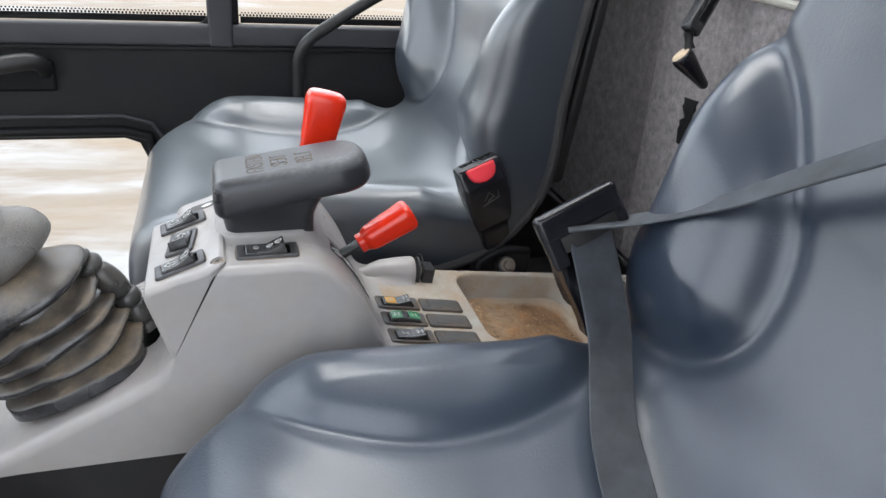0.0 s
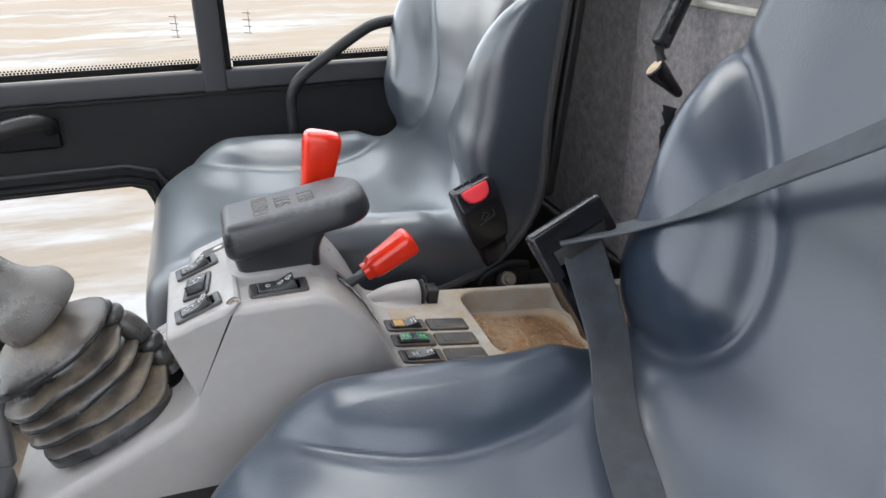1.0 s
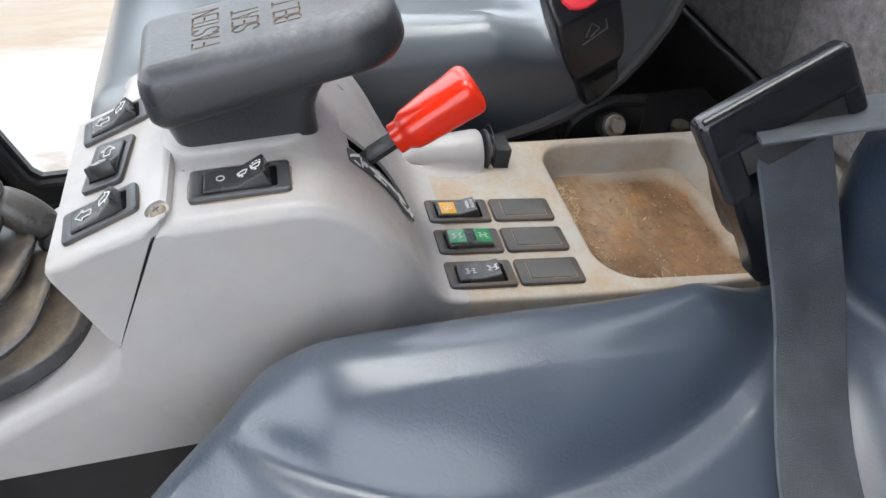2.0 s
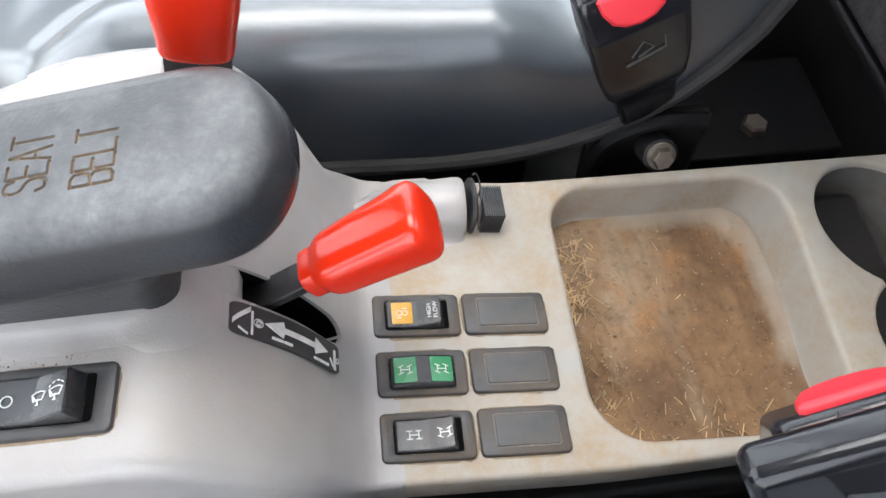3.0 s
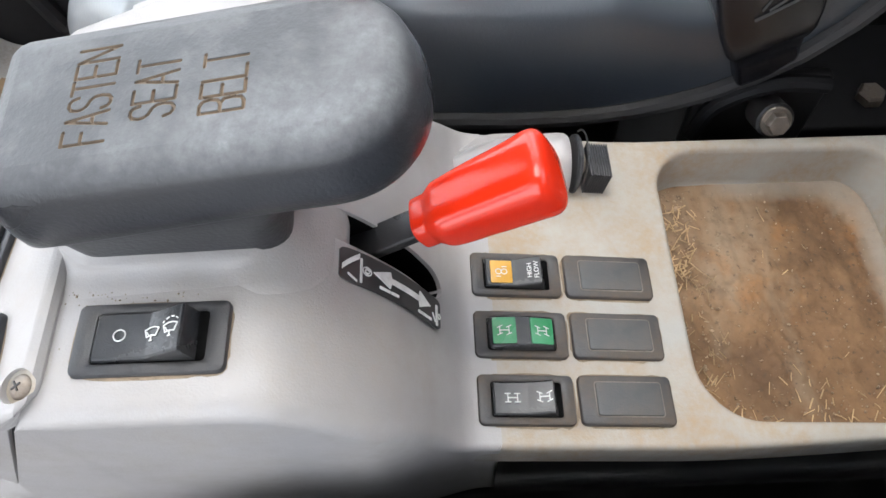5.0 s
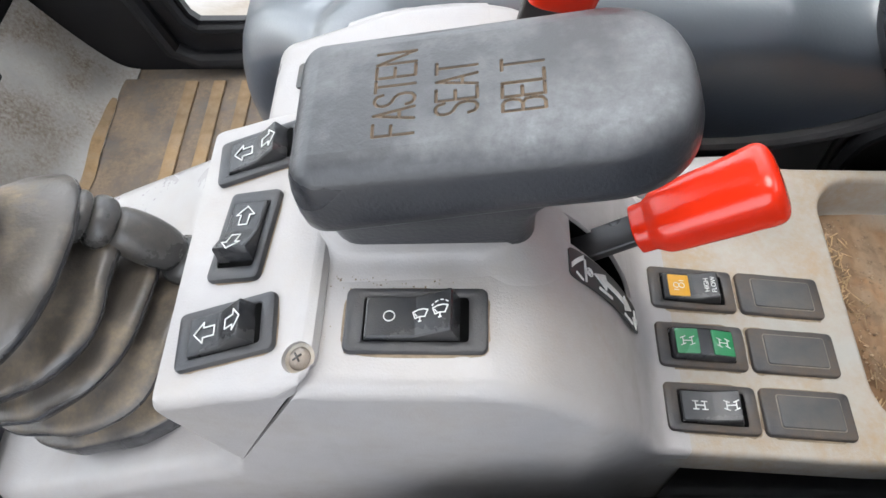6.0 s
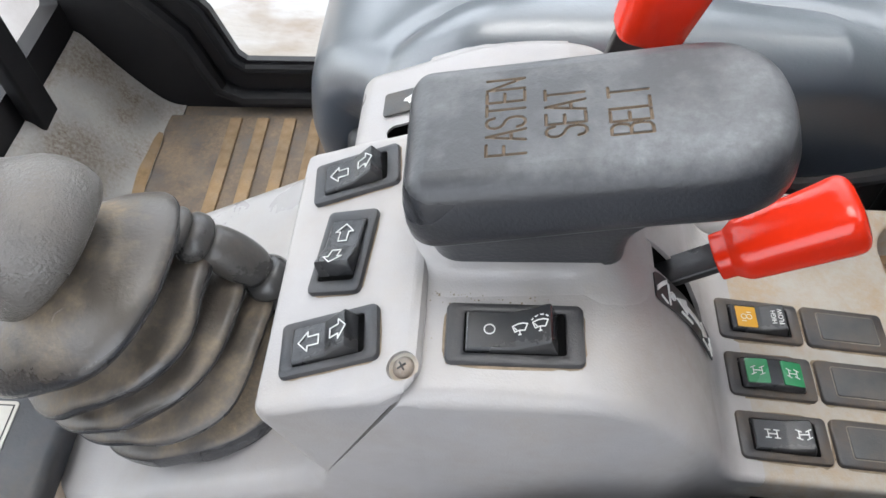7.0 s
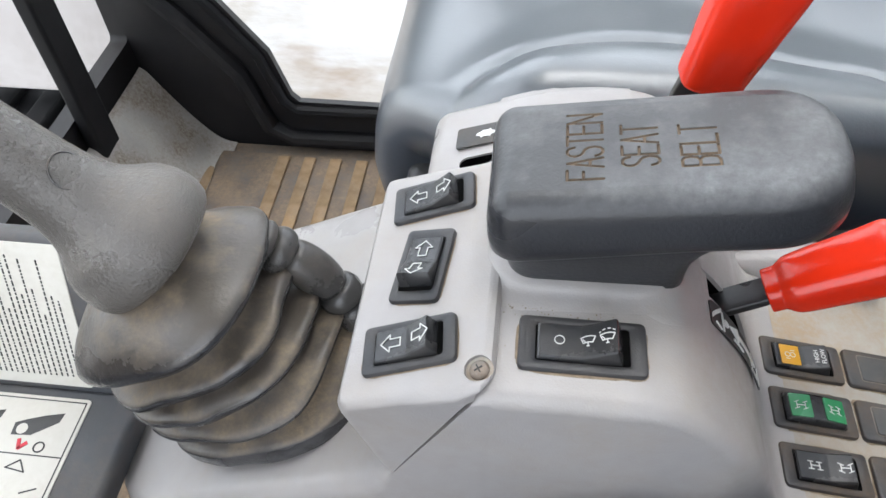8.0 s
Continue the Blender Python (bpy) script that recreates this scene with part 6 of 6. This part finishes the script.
def build_mount():
    mt = thing("swivel_mount", pose(0.345, -0.005, 0.90), "black swivel arm mount with a round disc foot", "mount")
    a, b = Vector((0.344, -0.003, 0.905)), Vector((0.398, 0.026, 0.977))
    tube_bm = bmesh.new()
    ax = (b - a).normalized()
    side = Vector((0.2, -0.9, 0.2))
    side = (side - ax * side.dot(ax)).normalized()
    nn = ax.cross(side)
    m = Matrix.Identity(4)
    for i in range(3):
        m[i][0], m[i][1], m[i][2], m[i][3] = nn[i], side[i], ax[i], ((a + b) / 2)[i]
    ln = (b - a).length
    part("arm", rbox(tube_bm, (0, 0, 0), (0.0105, 0.008, ln / 2), 0.004, 3, (1, 1, 1), None, m), ROCKER, mt, "glossy black arm", world=True)
    part("arm_groove", rbox(bmesh.new(), (0, 0.0078, 0.002), (0.004, 0.0012, ln / 2 - 0.012), 0.001, 1, (1, 1, 1), None, m), SEAL, mt, "dark groove", world=True)
    part("ball_joint", tube(bmesh.new(), [(0.343, -0.004, 0.905), (0.345, -0.005, 0.895), (0.347, -0.006, 0.888)], [0.006, 0.0045, 0.006], 12), BLACK, mt, world=True)
    part("knob", rbox(bmesh.new(), (0, 0, ln / 2 + 0.004), (0.012, 0.010, 0.010), 0.005, 3, (1, 1, 1), None, m), GLOSS, mt, "black clamp knob", world=True)
    part("stem", tube(bmesh.new(), [(0.398, 0.026, 0.977), (0.425, 0.03, 0.975), (0.455, 0.03, 0.955)], 0.006, 10), BLACK, mt, "thin black stem", world=True)
    d = Matrix.Translation((0.341, -0.006, 0.878)) @ Vector((0.66, -0.28, -0.70)).to_track_quat("Z", "Y").to_matrix().to_4x4()
    part("foot", lathe(bmesh.new(), [(0.0045, 0.043), (0.0075, 0.040), (0.0115, 0.022), (0.0160, 0.007), (0.0172, 0.0), (0.0168, -0.003), (0.0145, -0.004)], d, 28, 1.0, 0.75), GLOSS, mt, "glossy black cone", world=True)
    part("foot_pad", lathe(bmesh.new(), [(0.0140, -0.0035), (0.0140, -0.005), (0.0118, -0.0055)], d, 28, 1.0, 0.75), PALE, mt, "pale tan pad on the foot", world=True)


build_mount()


def build_rear_box():
    bx = thing("rear_storage_box", pose(0.46, -0.17, 0.545), "grey felt-covered storage box with plastic rim, behind the seats", "box")
    part("lining", box((0.462, -0.17, 0.745), (0.050, 0.335, 0.200), 0.012, 4), CARPET, bx, "mottled grey felt lining", world=True)
    rim = spline([(0.500, 0.164, 0.949), (0.425, 0.164, 0.949), (0.413, 0.158, 0.948), (0.410, 0.14, 0.947), (0.410, 0.0, 0.946), (0.410, -0.3, 0.945), (0.412, -0.50, 0.945)], 6)
    part("rim", tube(bmesh.new(), rim, 0.0045, 8), RIM, bx, "pale grey plastic rim", world=True)
    r = random.Random(5)
    edge = [(0.0720 + r.uniform(-0.005, 0.006), 0.752 + 0.0060 * i) for i in range(11)]
    edge += [(0.050 + 0.006 * (i / 10) + r.uniform(-0.006, 0.005), 0.814 - 0.0060 * i) for i in range(11)]
    bm = slab(bmesh.new(), edge, 0.0, 0.0015, 0.0004, Matrix(((0, 0, -1, 0.4122), (1, 0, 0, 0), (0, 1, 0, 0), (0, 0, 0, 1))))
    part("torn_patch", bm, SEAL, bx, "torn dark patch in the felt", world=True)
    b2 = thing("rear_felt_panel", pose(0.47, 0.42, 0.524), "grey felt-covered panel behind the passenger seat", "panel")
    part("lining", box((0.475, 0.432, 0.745), (0.035, 0.262, 0.221), 0.012, 4), CARPET, b2, "mottled grey felt lining", world=True)
    part("rim", tube(bmesh.new(), spline([(0.50, 0.174, 0.970), (0.452, 0.176, 0.970), (0.442, 0.19, 0.970), (0.441, 0.40, 0.970), (0.441, 0.68, 0.970)], 6), 0.0045, 8), RIM, b2, "pale grey plastic rim", world=True)


build_rear_box()

# ---------------------------------------------------------------- door furniture


def build_grab_rail():
    gr = thing("grab_rail", pose(0.0, 0.62, 0.66), "black tubular grab rail by the door", "rail")
    pts = spline([(-0.016, 0.64, 0.62), (-0.018, 0.635, 0.70), (-0.016, 0.625, 0.745), (0.005, 0.62, 0.778), (0.06, 0.62, 0.815), (0.12, 0.62, 0.852), (0.15, 0.62, 0.864), (0.19, 0.62, 0.868), (0.26, 0.625, 0.868), (0.30, 0.66, 0.868)], 8)
    part("rail_tube", tube(bmesh.new(), pts, 0.0105, 14), BLACK, gr, world=True)
    part("foot", tube(bmesh.new(), [(-0.016, 0.64, 0.63), (-0.016, 0.70, 0.62)], 0.014, 12), BLACK, gr, world=True)


build_grab_rail()


def build_door_pull():
    dp = thing("door_pull", pose(-0.50, 0.66, 0.70), "black moulded door pull handle", "handle")
    pts = spline([(-0.66, 0.69, 0.676), (-0.63, 0.655, 0.690), (-0.56, 0.645, 0.708), (-0.495, 0.648, 0.722), (-0.458, 0.655, 0.726), (-0.443, 0.67, 0.716), (-0.445, 0.697, 0.700)], 8)
    part("bar", tube(bmesh.new(), pts, [0.012 + 0.003 * math.sin(math.pi * i / (len(pts) - 1)) for i in range(len(pts))], 14), BLACK, dp, world=True)
    part("escutcheon", box((-0.54, 0.696, 0.694), (0.11, 0.006, 0.028), 0.006, 3), SEAL, dp, "dark recess plate", world=True)


build_door_pull()


def build_panel_screw():
    sc = thing("panel_screw", pose(-0.398, WALL_Y - 0.014, 0.110, 90, 0, 0), "bright steel screw head low on the door panel", "screw")
    part("screw_head", lathe(bmesh.new(), [(0.0055, -0.006), (0.0055, 0.001), (0.0042, 0.0028), (0.001, 0.0034)], n=16), STEEL, sc)


build_panel_screw()


def build_etching():
    for x in (-0.205, -0.075):
        et = thing("glass_etching", pose(x, WALL_Y + 0.024, 0.865), "small etched mark on the window pane", "marking", "pane markings")
        part("mark", bars(bmesh.new(), [[(-0.008, 0.018 - 0.012 * i), (0.006, 0.016 - 0.012 * i)] for i in range(4)] + [[(0.002, 0.02), (0.002, -0.02)]], 0.0011, 0.0003, pose(0, 0, 0, 90, 0, 0)), PIPING, et)


build_etching()

# ---------------------------------------------------------------- foot well


def build_footwell():
    mat_ = thing("floor_mat", pose(-0.5, 0.45, FLOOR_Z), "black ribbed floor mat with worn orange-brown ridges", "mat")
    part("sheet", box((-0.50, 0.42, FLOOR_Z + 0.003), (0.24, 0.25, 0.004), 0.003), FLOOR, mat_, world=True)
    for i in range(6):
        x = -0.573 + 0.047 * i
        bm = rbox(bmesh.new(), (0, 0, 0), (0.0105, 0.115, 0.003), 0.002, 2)
        ob = part("ridge", bm, RIDGE, mat_)
        ob.matrix_local = mat_.matrix_basis.inverted() @ pose(x, 0.545, FLOOR_Z + 0.009)
    # raised kick plate and pedal hump in front
    prof = spline([(-0.672, FLOOR_Z + 0.004, 0), (-0.692, FLOOR_Z + 0.008, 0), (-0.712, 0.112, 0), (-0.735, 0.142, 0), (-0.760, 0.182, 0), (-0.783, 0.222, 0), (-0.796, 0.244, 0), (-0.806, 0.252, 0)], 5)
    bm = bmesh.new()
    rows = []
    for i in range(25):
        y = 0.20 + 0.495 * i / 24
        sag = lambda x: 0.004 * noise.noise((x * 14, y * 14, 2.0))
        rows.append([(p.x, y, p.y + sag(p.x)) for p in prof] + [(p.x - 0.004, y, p.y - 0.010 + sag(p.x)) for p in reversed(prof)])
    rings(bm, rows)
    setting("floor_front", bm, METAL_DUST, "dusty grey metal foot ramp curving up to the windscreen", "floor", 60)
    # rust along the fold between mat and ramp
    bm = bmesh.new()
    rows = []
    for i in range(41):
        y = 0.36 + 0.26 * i / 40
        w = 0.003 + 0.005 * (1 + noise.noise((y * 16, 3.0, 0))) * math.sin(math.pi * i / 40) ** 0.5
        c = -0.694 + 0.006 * noise.noise((y * 12, 9.0, 0))
        rows.append([(c + w * (2 * j / 8 - 1), y, float(np.interp(-(c + w * (2 * j / 8 - 1)), [-p.x for p in prof], [p.y for p in prof])) + 0.0042) for j in range(9)])
    rings(bm, rows, False, False, False)
    tagged(part("rust_streak", bm, RIDGE, sharp=80), "orange-brown rust and dirt along the floor fold", "dirt", kind="stuff")


build_footwell()

# ---------------------------------------------------------------- sloping front panel with its instruction sheets
def build_front_panel():
    fp = thing("front_panel", pose(-0.58, -0.10, FLOOR_Z), "dusty dark blue-grey stepped panel ahead of the joystick", "panel")
    part("shelf", box((-0.566, -0.150, 0.518), (0.157, 0.107, 0.012), 0.006, 3), METAL_DARK, fp, world=True)
    part("riser", rbox(bmesh.new(), (0.014, 0.060, -0.010), (0.157, 0.064, 0.010), 0.006, 3, (1, 1, 1), None, pose(-0.580, -0.046, 0.5305, 69, 0, 0)), METAL_DARK, fp, world=True)
    part("support", box((-0.60, -0.13, 0.30), (0.09, 0.07, 0.21), 0.01), BLACK, fp, "black support under the panel", world=True)
    # the tall sheet on the riser reads upwards
    d1 = thing("instruction_decal", pose(-0.580, -0.046, 0.5305, 69, 0, 0) @ pose(0.055, 0.062, 0.0001, 0, 0, 90), "worn white instruction sheet with rows of small print", "decal")
    part("sheet", slab(bmesh.new(), rrect(0, 0, 0.058, 0.080, 0.003, 3), 0, 0.0008, 0.0002), PAPER, d1)
    r = random.Random(8)
    for i in range(32):
        y = 0.059 - 0.0042 * i
        x = -0.049
        bm = bmesh.new()
        while x < 0.046:
            w = r.uniform(0.0010, 0.0045)
            rbox(bm, (x + w / 2, y, 0.0009), (w / 2, 0.00055, 0.0003), 0.0002, 1)
            x += w + 0.0010
            if r.random() < 0.05 and x > 0.0:
                break
        part("print_line", bm, INK, d1, "line of small print")
    part("heading", letters("ATTACHMENT PROCEDURE", 0.0085, pose(0.0, 0.068, 0.0010), 0.0001, 0.9), INK, d1, "black printed heading")
    # the pictogram sheet lies on the shelf
    d2 = thing("pictogram_decal", pose(-0.500, -0.107, 0.5301), "white pictogram sheet with black and red signs", "decal")
    part("sheet", slab(bmesh.new(), rrect(0, 0, 0.056, 0.054, 0.003, 3), 0, 0.0008, 0.0002), PAPER, d2)
    part("border", bars(bmesh.new(), [[(-0.053, -0.051), (0.053, -0.051), (0.053, 0.051), (-0.053, 0.051), (-0.053, -0.051)], [(-0.053, 0.010), (0.053, 0.010)]], 0.0008, 0.0003, pose(0, 0, 0.0009)), INK, d2, "thin black border")
    for x, y, k in ((-0.016, 0.031, 0.9), (0.026, 0.031, 1.0)):
        shoe = [(x - 0.016 * k, y - 0.008 * k), (x - 0.002, y - 0.007 * k), (x + 0.014 * k, y + 0.004 * k), (x + 0.015 * k, y + 0.011 * k), (x + 0.002, y + 0.008 * k), (x - 0.010 * k, y + 0.004 * k), (x - 0.017 * k, y + 0.001)]
        part("pictogram", slab(bmesh.new(), shoe, 0.0006, 0.0011, 0.0001), INK, d2)
        part("pictogram_spot", lathe(bmesh.new(), [(0.004 * k, 0.0009), (0.004 * k, 0.0013)], pose(x - 0.010 * k, y - 0.003, 0), 14), PAPER, d2)
    part("red_tick", bars(bmesh.new(), [[(0.018, 0.020), (0.020, 0.014), (0.024, 0.018)]], 0.0026, 0.0003, pose(0, 0, 0.001)), RED_INK, d2)
    part("round_sign", bars(bmesh.new(), [ring_stroke(0.034, 0.016, 0.0036)], 0.001, 0.0003, pose(0, 0, 0.001)), INK, d2)
    part("red_arrows", bars(bmesh.new(), [[(-0.008, -0.022), (-0.001, -0.022)], [(0.009, -0.022), (0.016, -0.022)], [(0.004, -0.034), (0.004, -0.027)], [(0.004, -0.017), (0.004, -0.010)]], 0.003, 0.0003, pose(0, 0, 0.001)), RED_INK, d2)
    part("centre_dot", lathe(bmesh.new(), [(0.003, 0.0007), (0.003, 0.0012)], pose(0.004, -0.022, 0), 12), INK, d2)
    part("bucket_sign", bars(bmesh.new(), [[(0.018, 0.000), (0.026, 0.006), (0.032, -0.002), (0.018, 0.000)], [(0.026, -0.028), (0.038, -0.022), (0.042, -0.030), (0.026, -0.028)], [(0.036, -0.016), (0.046, -0.012)]], 0.0009, 0.0003, pose(0, 0, 0.001)), INK, d2)


build_front_panel()
